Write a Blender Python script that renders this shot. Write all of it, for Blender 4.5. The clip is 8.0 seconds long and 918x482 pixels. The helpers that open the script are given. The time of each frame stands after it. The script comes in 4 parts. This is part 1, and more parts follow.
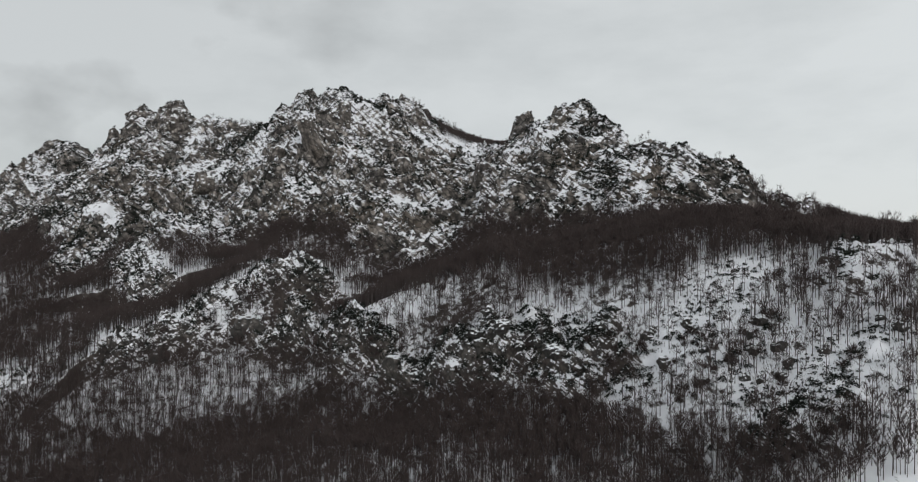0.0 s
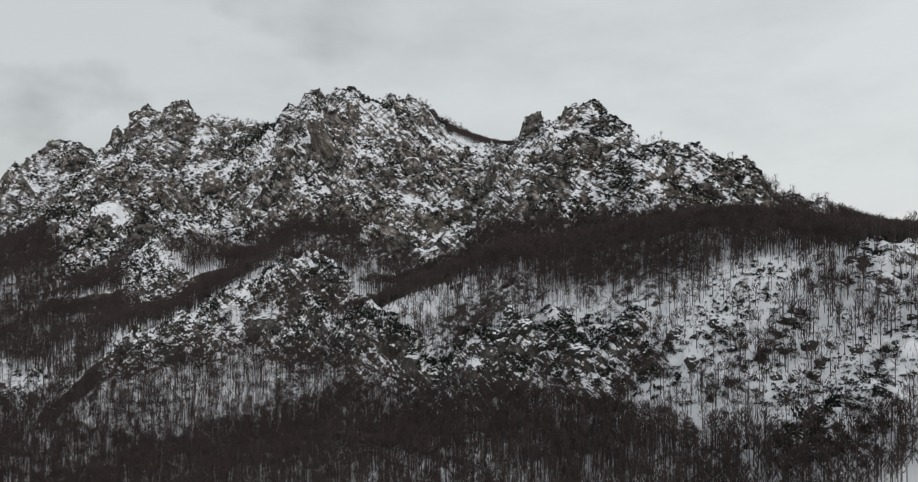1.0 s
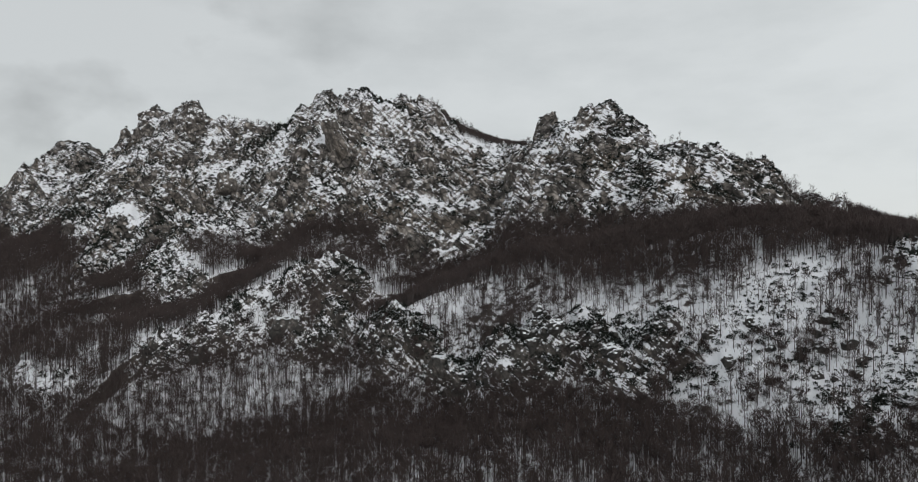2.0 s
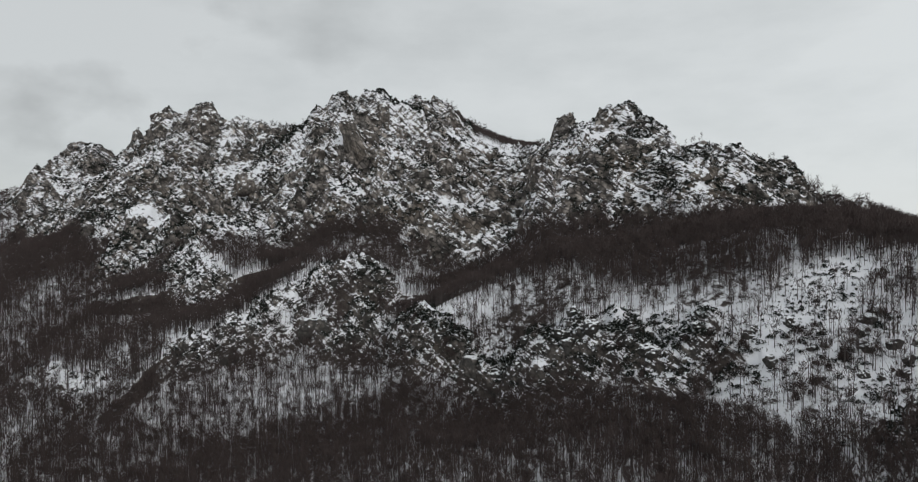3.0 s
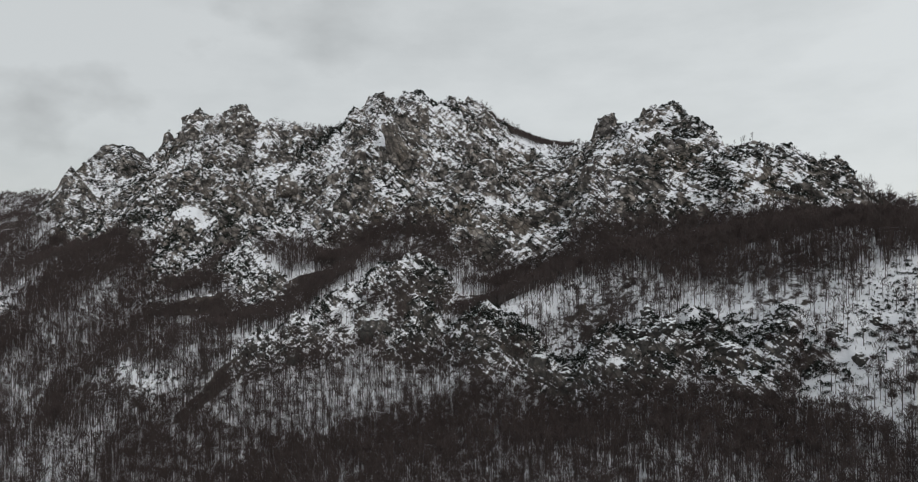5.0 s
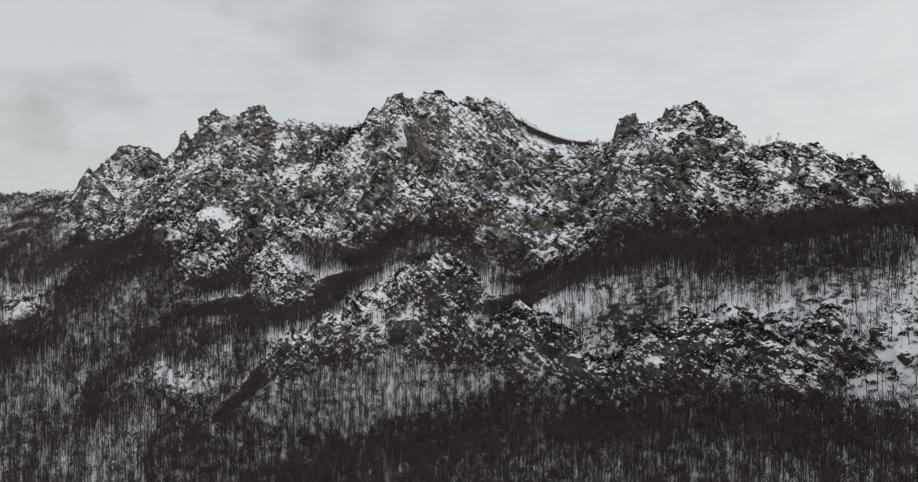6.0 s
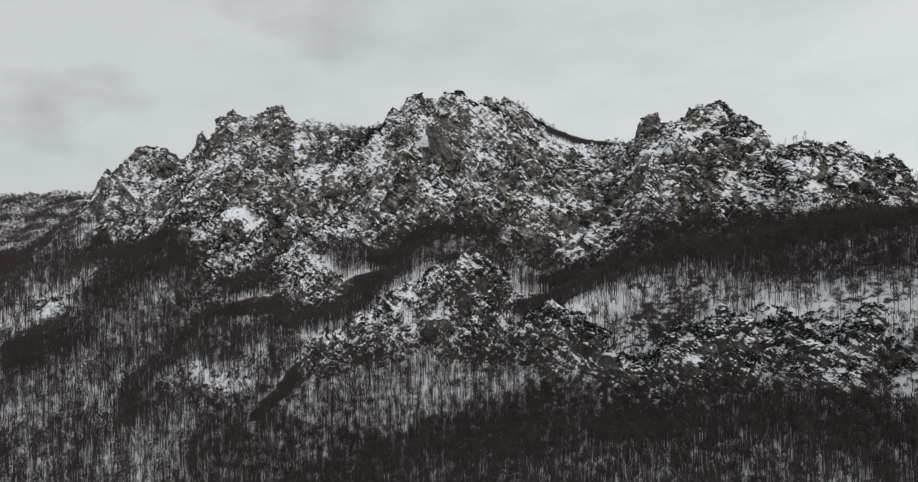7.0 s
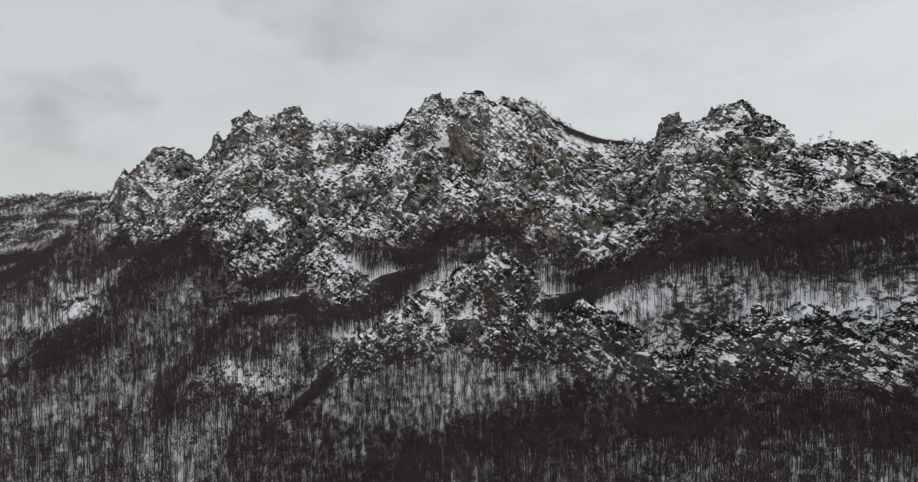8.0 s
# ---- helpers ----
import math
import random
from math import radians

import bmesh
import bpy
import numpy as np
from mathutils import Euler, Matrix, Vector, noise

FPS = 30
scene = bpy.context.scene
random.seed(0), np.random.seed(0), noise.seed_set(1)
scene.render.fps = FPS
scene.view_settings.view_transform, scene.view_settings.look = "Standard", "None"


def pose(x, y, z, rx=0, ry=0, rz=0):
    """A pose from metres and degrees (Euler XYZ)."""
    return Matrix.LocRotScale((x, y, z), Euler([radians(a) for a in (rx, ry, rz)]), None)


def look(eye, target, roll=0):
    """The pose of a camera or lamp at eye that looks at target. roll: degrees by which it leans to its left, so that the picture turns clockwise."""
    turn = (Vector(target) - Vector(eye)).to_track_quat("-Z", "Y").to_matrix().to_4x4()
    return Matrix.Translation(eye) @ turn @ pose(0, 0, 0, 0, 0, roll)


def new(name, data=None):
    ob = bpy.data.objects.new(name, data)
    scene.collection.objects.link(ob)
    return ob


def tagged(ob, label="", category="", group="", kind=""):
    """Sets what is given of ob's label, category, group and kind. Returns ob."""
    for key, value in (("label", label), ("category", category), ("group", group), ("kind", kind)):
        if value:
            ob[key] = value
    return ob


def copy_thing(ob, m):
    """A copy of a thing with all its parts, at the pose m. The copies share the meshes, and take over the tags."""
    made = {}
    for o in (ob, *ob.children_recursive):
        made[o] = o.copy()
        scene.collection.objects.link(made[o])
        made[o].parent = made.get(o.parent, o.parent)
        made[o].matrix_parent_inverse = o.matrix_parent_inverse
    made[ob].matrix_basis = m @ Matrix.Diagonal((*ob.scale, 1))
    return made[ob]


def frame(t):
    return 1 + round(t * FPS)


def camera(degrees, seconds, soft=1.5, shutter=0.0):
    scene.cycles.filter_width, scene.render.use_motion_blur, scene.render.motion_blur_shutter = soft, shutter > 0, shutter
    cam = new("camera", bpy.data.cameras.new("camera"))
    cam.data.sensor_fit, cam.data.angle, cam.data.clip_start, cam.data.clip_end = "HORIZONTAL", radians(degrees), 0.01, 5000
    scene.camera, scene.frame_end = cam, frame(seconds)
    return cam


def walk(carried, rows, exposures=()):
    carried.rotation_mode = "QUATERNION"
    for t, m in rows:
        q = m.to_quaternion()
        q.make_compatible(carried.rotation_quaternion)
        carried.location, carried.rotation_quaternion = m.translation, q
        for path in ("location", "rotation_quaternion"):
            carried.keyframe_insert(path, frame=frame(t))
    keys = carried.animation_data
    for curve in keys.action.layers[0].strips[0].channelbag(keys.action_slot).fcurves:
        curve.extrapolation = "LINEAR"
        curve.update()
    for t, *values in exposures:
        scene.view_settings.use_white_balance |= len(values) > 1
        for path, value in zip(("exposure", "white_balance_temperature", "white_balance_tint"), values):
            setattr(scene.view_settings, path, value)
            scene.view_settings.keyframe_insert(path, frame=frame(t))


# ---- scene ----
cam = camera(71.7, 8.0, soft=1.1)
METRES, EYE, TILT, LEAN, TURN = 140.0, 200.0, 0.0, 0.0, 0.0
ROWS = [
    (0.0, 0.0, 0.0, 0.0, 0.0, 0.0, -0.0),
    (0.5, -0.0421, -0.0013, 0.0003, -0.16, -0.01, 0.04),
    (1.0, -0.0933, -0.0027, 0.0002, -0.4, -0.0, 0.04),
    (1.5, -0.1485, -0.0052, 0.0006, -0.53, -0.01, 0.06),
    (3.0, -0.3363, -0.0237, 0.0051, -0.67, 0.02, 0.24),
    (3.5, -0.4009, -0.0313, 0.0068, -0.61, 0.01, 0.3),
    (4.0, -0.4689, -0.0403, 0.0098, -0.52, -0.04, 0.37),
    (4.5, -0.535, -0.0488, 0.0112, -0.43, -0.03, 0.45),
    (6.0, -0.7366, -0.074, 0.0169, -0.14, -0.07, 0.62),
    (6.5, -0.8033, -0.082, 0.0195, 0.01, -0.1, 0.71),
    (7.0, -0.8682, -0.0911, 0.0213, 0.16, -0.14, 0.76),
    (7.5, -0.9309, -0.0991, 0.0232, 0.3, -0.14, 0.81),
    (8.0, -0.9935, -0.1058, 0.0252, 0.44, -0.18, 0.86),
]
walk(cam, [(t, pose(0, 0, EYE, TILT, LEAN, TURN) @ pose(METRES * x, METRES * y, METRES * z, 90 + pitch, roll, yaw)) for t, x, y, z, yaw, pitch, roll in ROWS])

# ---- world and sun: a closed, bright winter overcast ----
SUN_UP, SUN_TURN = 22.9, 157.4
world = bpy.data.worlds.new("overcast_sky")
scene.world = world
world.use_nodes = True
wn, wl = world.node_tree.nodes, world.node_tree.links
wn.clear()
w_out = wn.new("ShaderNodeOutputWorld")
w_bg = wn.new("ShaderNodeBackground")
w_sky = wn.new("ShaderNodeTexSky")
w_sky.sky_type, w_sky.sun_disc = "NISHITA", False
w_sky.sun_elevation, w_sky.sun_rotation = radians(SUN_UP), radians(SUN_TURN)
w_dim = wn.new("ShaderNodeMixRGB")
w_dim.blend_type, w_dim.inputs[0].default_value = "MULTIPLY", 1.0
w_dim.inputs[2].default_value = (0.1, 0.1, 0.1, 1)
w_co = wn.new("ShaderNodeTexCoord")
w_map = wn.new("ShaderNodeMapping")
w_map.inputs["Scale"].default_value = (2.6, 2.6, 7.0)
w_map.inputs["Location"].default_value = (0.9, 0.3, 0.2)
w_noise = wn.new("ShaderNodeTexNoise")
w_noise.inputs["Scale"].default_value, w_noise.inputs["Detail"].default_value = 1.3, 6
w_noise.inputs["Roughness"].default_value = 0.55
w_ramp = wn.new("ShaderNodeValToRGB")
w_ramp.color_ramp.elements[0].position, w_ramp.color_ramp.elements[0].color = 0.30, (0.55, 0.575, 0.58, 1)
w_ramp.color_ramp.elements[1].position, w_ramp.color_ramp.elements[1].color = 0.55, (0.635, 0.66, 0.665, 1)
w_mix = wn.new("ShaderNodeMixRGB")
w_mix.inputs[0].default_value = 0.94
w_bg.inputs["Strength"].default_value = 1.0
wl.new(w_co.outputs["Generated"], w_map.inputs["Vector"])
wl.new(w_map.outputs["Vector"], w_noise.inputs["Vector"])
wl.new(w_noise.outputs["Fac"], w_ramp.inputs["Fac"])
wl.new(w_sky.outputs["Color"], w_dim.inputs[1])
wl.new(w_dim.outputs["Color"], w_mix.inputs[1])
wl.new(w_ramp.outputs["Color"], w_mix.inputs[2])
# heavier cloud to the west, a brighter veil to the east
w_split = wn.new("ShaderNodeSeparateXYZ")
wl.new(w_co.outputs["Generated"], w_split.inputs[0])
w_side = wn.new("ShaderNodeMapRange")
w_side.inputs["From Min"].default_value, w_side.inputs["From Max"].default_value = -0.45, 0.6
w_side.inputs["To Min"].default_value, w_side.inputs["To Max"].default_value = 0.96, 1.12
wl.new(w_split.outputs["X"], w_side.inputs["Value"])
w_map2 = wn.new("ShaderNodeMapping")
w_map2.inputs["Scale"].default_value, w_map2.inputs["Location"].default_value = (3.2, 3.2, 5.0), (0.35, 0.0, 0.55)
wl.new(w_co.outputs["Generated"], w_map2.inputs["Vector"])
w_lumps = wn.new("ShaderNodeTexNoise")
w_lumps.inputs["Scale"].default_value, w_lumps.inputs["Detail"].default_value = 1.6, 5
wl.new(w_map2.outputs["Vector"], w_lumps.inputs["Vector"])
w_dark = wn.new("ShaderNodeMapRange")
w_dark.inputs["From Min"].default_value, w_dark.inputs["From Max"].default_value = 0.5, 0.72
w_dark.inputs["To Min"].default_value, w_dark.inputs["To Max"].default_value = 0.0, 0.30
wl.new(w_lumps.outputs["Fac"], w_dark.inputs["Value"])
w_west = wn.new("ShaderNodeMapRange")
w_west.inputs["From Min"].default_value, w_west.inputs["From Max"].default_value = 0.1, -0.4
wl.new(w_split.outputs["X"], w_west.inputs["Value"])
w_cut = wn.new("ShaderNodeMath")
w_cut.operation = "MULTIPLY"
wl.new(w_dark.outputs["Result"], w_cut.inputs[0])
wl.new(w_west.outputs["Result"], w_cut.inputs[1])
w_keep = wn.new("ShaderNodeMath")
w_keep.operation = "SUBTRACT"
wl.new(w_side.outputs["Result"], w_keep.inputs[0])
wl.new(w_cut.outputs[0], w_keep.inputs[1])
wl.new(w_keep.outputs[0], w_bg.inputs["Strength"])
wl.new(w_mix.outputs["Color"], w_bg.inputs["Color"])
wl.new(w_bg.outputs["Background"], w_out.inputs["Surface"])

sun = new("sun", bpy.data.lights.new("sun", "SUN"))
sun.data.energy, sun.data.angle, sun.data.color = 0.75, radians(14), (1.0, 0.97, 0.93)
sun.matrix_world = look((300, -420, 530), (0, 300, 200))

# ---- materials ----
def material(name):
    m = bpy.data.materials.new(name)
    m.use_nodes = True
    return m, m.node_tree.nodes, m.node_tree.links, m.node_tree.nodes["Principled BSDF"]


def noise_node(n, l, scale, detail=4, rough=0.55, squash=None):
    """A noise texture in metres: scale is features a metre."""
    c = n.new("ShaderNodeTexCoord")
    t = n.new("ShaderNodeTexNoise")
    t.inputs["Scale"].default_value, t.inputs["Detail"].default_value, t.inputs["Roughness"].default_value = scale, detail, rough
    if squash:
        mp = n.new("ShaderNodeMapping")
        mp.inputs["Scale"].default_value = squash
        l.new(c.outputs["Object"], mp.inputs["Vector"])
        l.new(mp.outputs["Vector"], t.inputs["Vector"])
    else:
        l.new(c.outputs["Object"], t.inputs["Vector"])
    return t.outputs["Fac"]


def ramp_node(n, l, fac, stops):
    r = n.new("ShaderNodeValToRGB")
    while len(r.color_ramp.elements) < len(stops):
        r.color_ramp.elements.new(0.5)
    for e, (p, c) in zip(r.color_ramp.elements, stops):
        e.position, e.color = p, (*c, 1)
    l.new(fac, r.inputs["Fac"])
    return r.outputs["Color"]


def math_node(n, l, op, a, b=0.0, clamp=False):
    m = n.new("ShaderNodeMath")
    m.operation, m.use_clamp = op, clamp
    for k, v in enumerate((a, b)):
        if isinstance(v, (int, float)):
            m.inputs[k].default_value = v
        else:
            l.new(v, m.inputs[k])
    return m.outputs[0]


def mix_node(n, l, fac, a, b, blend="MIX"):
    m = n.new("ShaderNodeMixRGB")
    m.blend_type = blend
    for k, v in enumerate((fac, a, b)):
        if isinstance(v, (int, float)):
            m.inputs[k].default_value = v
        elif isinstance(v, tuple):
            m.inputs[k].default_value = (*v, 1)
        else:
            l.new(v, m.inputs[k])
    return m.outputs[0]


def leaning(n, l, size, turn=(0, 0, 0)):
    """Object coordinates turned and then divided by feature sizes in metres."""
    c = n.new("ShaderNodeTexCoord")
    mp = n.new("ShaderNodeMapping")
    mp.vector_type = "TEXTURE"
    mp.inputs["Scale"].default_value, mp.inputs["Rotation"].default_value = size, turn
    l.new(c.outputs["Object"], mp.inputs["Vector"])
    return mp.outputs["Vector"]


def leaning_noise(n, l, size, turn, detail=4, rough=0.55):
    t = n.new("ShaderNodeTexNoise")
    t.inputs["Scale"].default_value, t.inputs["Detail"].default_value, t.inputs["Roughness"].default_value = 1.0, detail, rough
    l.new(leaning(n, l, size, turn), t.inputs["Vector"])
    return t.outputs["Fac"]


def blocks(n, l, size, turn, feature):
    """Joint-bounded blocks: their own tone, or the way to the nearest joint."""
    v = n.new("ShaderNodeTexVoronoi")
    v.feature = feature
    v.inputs["Scale"].default_value = 1.0
    l.new(leaning(n, l, size, turn), v.inputs["Vector"])
    return v.outputs["Distance" if feature == "DISTANCE_TO_EDGE" else "Color"]


# beds dip to the east, joints cross them
DIP, JOINT = (0.15, -0.72, 0.2), (0.1, 0.5, -0.3)


def rock_colour(n, l):
    """Weathered limestone: grey blocks with open joints, ochre stains, black lichen."""
    grey = ramp_node(n, l, noise_node(n, l, 0.11, 5, 0.6), [(0.34, (0.036, 0.032, 0.029)), (0.5, (0.170, 0.153, 0.141)), (0.66, (0.43, 0.394, 0.366))])
    tone = ramp_node(n, l, blocks(n, l, (4.5, 8.0, 10.0), DIP, "F1"), [(0.15, (0.35, 0.35, 0.36)), (0.85, (1.3, 1.28, 1.25))])
    grey = mix_node(n, l, 0.85, grey, tone, "MULTIPLY")
    ochre_f = ramp_node(n, l, noise_node(n, l, 0.022, 4, 0.5, (1, 1, 0.5)), [(0.54, (0, 0, 0)), (0.68, (0.6, 0.6, 0.6))])
    ochre = mix_node(n, l, ochre_f, grey, (0.175, 0.142, 0.112))
    joint = ramp_node(n, l, blocks(n, l, (4.5, 8.0, 10.0), DIP, "DISTANCE_TO_EDGE"), [(0.03, (0.2, 0.2, 0.2)), (0.13, (1.0, 1.0, 1.0))])
    flute = ramp_node(n, l, leaning_noise(n, l, (2.4, 3.0, 11.0), JOINT, 4, 0.55), [(0.36, (0.5, 0.5, 0.5)), (0.6, (1.05, 1.05, 1.05))])
    return mix_node(n, l, 0.8, mix_node(n, l, 0.75, ochre, flute, "MULTIPLY"), joint, "MULTIPLY")


def ground_material():
    m, n, l, b = material("snow_and_limestone")
    snow_at = n.new("ShaderNodeAttribute")
    snow_at.attribute_name = "snow"
    wood_at = n.new("ShaderNodeAttribute")
    wood_at.attribute_name = "wood"
    rock = rock_colour(n, l)
    litter = ramp_node(n, l, noise_node(n, l, 0.5, 5), [(0.35, (0.038, 0.030, 0.027)), (0.7, (0.095, 0.078, 0.070))])
    # rock of the lower outcrops turns near-black in noisy patches
    dark_rock_at = n.new("ShaderNodeAttribute")
    dark_rock_at.attribute_name = "dark_rock"
    dark_rock = ramp_node(n, l, noise_node(n, l, 0.45, 6, 0.7), [(0.40, (0.2, 0.2, 0.2)), (0.58, (0.85, 0.85, 0.85))])
    rock = mix_node(n, l, math_node(n, l, "MULTIPLY", dark_rock_at.outputs["Fac"], dark_rock), rock, (0.042, 0.039, 0.036))
    bare = mix_node(n, l, wood_at.outputs["Fac"], rock, litter)
    white = ramp_node(n, l, noise_node(n, l, 0.15, 5), [(0.3, (0.79, 0.80, 0.84)), (0.7, (0.86, 0.87, 0.905))])
    # broken beds and joints too small for the sheet
    bare_rock = math_node(n, l, "SUBTRACT", 1.0, wood_at.outputs["Fac"])
    beds = leaning_noise(n, l, (5.0, 13.0, 17.0), DIP, 3, 0.5)
    cross = leaning_noise(n, l, (4.2, 8.0, 10.0), JOINT, 3, 0.5)
    relief = math_node(n, l, "ADD", math_node(n, l, "MULTIPLY", beds, 1.3), math_node(n, l, "MULTIPLY", cross, 1.0))
    grain = noise_node(n, l, 0.8, 5, 0.6)
    ledge = n.new("ShaderNodeBump")
    ledge.inputs["Distance"].default_value = 5.0
    l.new(math_node(n, l, "ADD", 0.12, math_node(n, l, "MULTIPLY", bare_rock, 0.88)), ledge.inputs["Strength"])
    l.new(relief, ledge.inputs["Height"])
    tilt = n.new("ShaderNodeSeparateXYZ")
    l.new(ledge.outputs["Normal"], tilt.inputs[0])
    geo = n.new("ShaderNodeNewGeometry")
    flat = n.new("ShaderNodeSeparateXYZ")
    l.new(geo.outputs["Normal"], flat.inputs[0])
    shelf = math_node(n, l, "SUBTRACT", tilt.outputs["Z"], flat.outputs["Z"])
    smooth = math_node(n, l, "MULTIPLY", bare_rock, math_node(n, l, "SUBTRACT", 1.0, math_node(n, l, "MULTIPLY", dark_rock_at.outputs["Fac"], 0.85)))
    small = math_node(n, l, "MULTIPLY", math_node(n, l, "SUBTRACT", noise_node(n, l, 0.55, 4, 0.6), 0.44), math_node(n, l, "MULTIPLY", dark_rock_at.outputs["Fac"], 2.0))
    # snow stays on what tilts up, and in the hollows
    fine = math_node(n, l, "SUBTRACT", noise_node(n, l, 0.24, 4, 0.58, (1.0, 1.0, 1.3)), 0.5)
    fac = math_node(n, l, "ADD", snow_at.outputs["Fac"], math_node(n, l, "MULTIPLY", fine, math_node(n, l, "ADD", 0.9, math_node(n, l, "MULTIPLY", bare_rock, 1.3))))
    fac = math_node(n, l, "ADD", fac, math_node(n, l, "MULTIPLY", shelf, 1.3))
    way = ramp_node(n, l, noise_node(n, l, 0.016, 2), [(0.46, (0, 0, 0)), (0.54, (1, 1, 1))])
    drift = mix_node(n, l, way, leaning_noise(n, l, (5.0, 14.0, 22.0), DIP, 3, 0.55), leaning_noise(n, l, (4.5, 12.0, 16.0), JOINT, 3, 0.55))
    drift = math_node(n, l, "SUBTRACT", drift, 0.5)
    slab = n.new("ShaderNodeSeparateColor")
    l.new(blocks(n, l, (14.0, 26.0, 34.0), DIP, "F1"), slab.inputs[0])
    slab2 = n.new("ShaderNodeSeparateColor")
    l.new(blocks(n, l, (6.0, 14.0, 12.0), JOINT, "F1"), slab2.inputs[0])
    plates = math_node(n, l, "ADD", math_node(n, l, "MULTIPLY", math_node(n, l, "SUBTRACT", slab.outputs[0], 0.5), 1.0), math_node(n, l, "MULTIPLY", math_node(n, l, "SUBTRACT", slab2.outputs[0], 0.5), 0.6))
    fac = math_node(n, l, "ADD", fac, math_node(n, l, "MULTIPLY", plates, smooth))
    fac = math_node(n, l, "ADD", fac, small)
    fac = math_node(n, l, "ADD", fac, math_node(n, l, "MULTIPLY", math_node(n, l, "MULTIPLY", drift, smooth), 1.1))
    fac = math_node(n, l, "MULTIPLY", math_node(n, l, "SUBTRACT", fac, 0.46), 6.5, True)
    l.new(mix_node(n, l, fac, bare, white), b.inputs["Base Color"])
    b.inputs["Roughness"].default_value = 0.85
    b.inputs["Specular IOR Level"].default_value = 0.25
    bump = n.new("ShaderNodeBump")
    bump.inputs["Distance"].default_value = 2.2
    l.new(math_node(n, l, "SUBTRACT", 0.95, math_node(n, l, "MULTIPLY", fac, 0.65)), bump.inputs["Strength"])
    l.new(math_node(n, l, "ADD", math_node(n, l, "MULTIPLY", relief, bare_rock), math_node(n, l, "MULTIPLY", grain, 0.35)), bump.inputs["Height"])
    l.new(bump.outputs["Normal"], b.inputs["Normal"])
    return m


def plain_material(name, dark, light, scale, rough=0.9, spread=0.25):
    m, n, l, b = material(name)
    base = ramp_node(n, l, noise_node(n, l, scale, 4), [(0.3, dark), (0.7, light)])
    r = n.new("ShaderNodeNewGeometry")
    tone = ramp_node(n, l, r.outputs["Random Per Island"], [(0.0, (1 - spread,) * 3), (1.0, (1 + spread * 0.5,) * 3)])
    l.new(mix_node(n, l, 1.0, base, tone, "MULTIPLY"), b.inputs["Base Color"])
    b.inputs["Roughness"].default_value = rough
    b.inputs["Specular IOR Level"].default_value = 0.15
    return m


GROUND = ground_material()
BARK = plain_material("beech_bark", (0.064, 0.054, 0.052), (0.120, 0.104, 0.100), 0.8)
TWIG = plain_material("bare_twigs", (0.058, 0.0445, 0.0425), (0.080, 0.061, 0.058), 0.1, 0.9, 0.1)


def snow_flecked(name, dark, light, least, share):
    """Foliage with snow held on part of the leaves that face up."""
    m, n, l, b = material(name)
    g = n.new("ShaderNodeNewGeometry")
    split = n.new("ShaderNodeSeparateXYZ")
    l.new(g.outputs["Normal"], split.inputs[0])
    base = ramp_node(n, l, noise_node(n, l, 0.9, 4), [(0.3, dark), (0.7, light)])
    up = math_node(n, l, "GREATER_THAN", math_node(n, l, "ABSOLUTE", split.outputs["Z"]), least)
    some = math_node(n, l, "LESS_THAN", g.outputs["Random Per Island"], share)
    l.new(mix_node(n, l, math_node(n, l, "MULTIPLY", up, some), base, (0.76, 0.78, 0.81)), b.inputs["Base Color"])
    b.inputs["Roughness"].default_value = 0.85
    b.inputs["Specular IOR Level"].default_value = 0.15
    return m


def boulder_material():
    m, n, l, b = material("snowy_rock")
    g = n.new("ShaderNodeNewGeometry")
    split = n.new("ShaderNodeSeparateXYZ")
    l.new(g.outputs["Normal"], split.inputs[0])
    rough = math_node(n, l, "MULTIPLY", math_node(n, l, "SUBTRACT", noise_node(n, l, 0.7, 5), 0.5), 1.2)
    fac = math_node(n, l, "MULTIPLY", math_node(n, l, "SUBTRACT", math_node(n, l, "ADD", split.outputs["Z"], rough), 0.62), 6.0, True)
    # noisy near-black patches over the block's limestone colour
    dark_rock = ramp_node(n, l, noise_node(n, l, 0.3, 6, 0.65), [(0.36, (0.1, 0.1, 0.1)), (0.56, (0.9, 0.9, 0.9))])
    dull = mix_node(n, l, dark_rock, rock_colour(n, l), (0.038, 0.036, 0.033))
    l.new(mix_node(n, l, fac, dull, (0.78, 0.8, 0.83)), b.inputs["Base Color"])
    b.inputs["Roughness"].default_value = 0.9
    bump = n.new("ShaderNodeBump")
    bump.inputs["Distance"].default_value, bump.inputs["Strength"].default_value = 0.6, 0.8
    l.new(noise_node(n, l, 0.8, 8, 0.65), bump.inputs["Height"])
    l.new(bump.outputs["Normal"], b.inputs["Normal"])
    return m


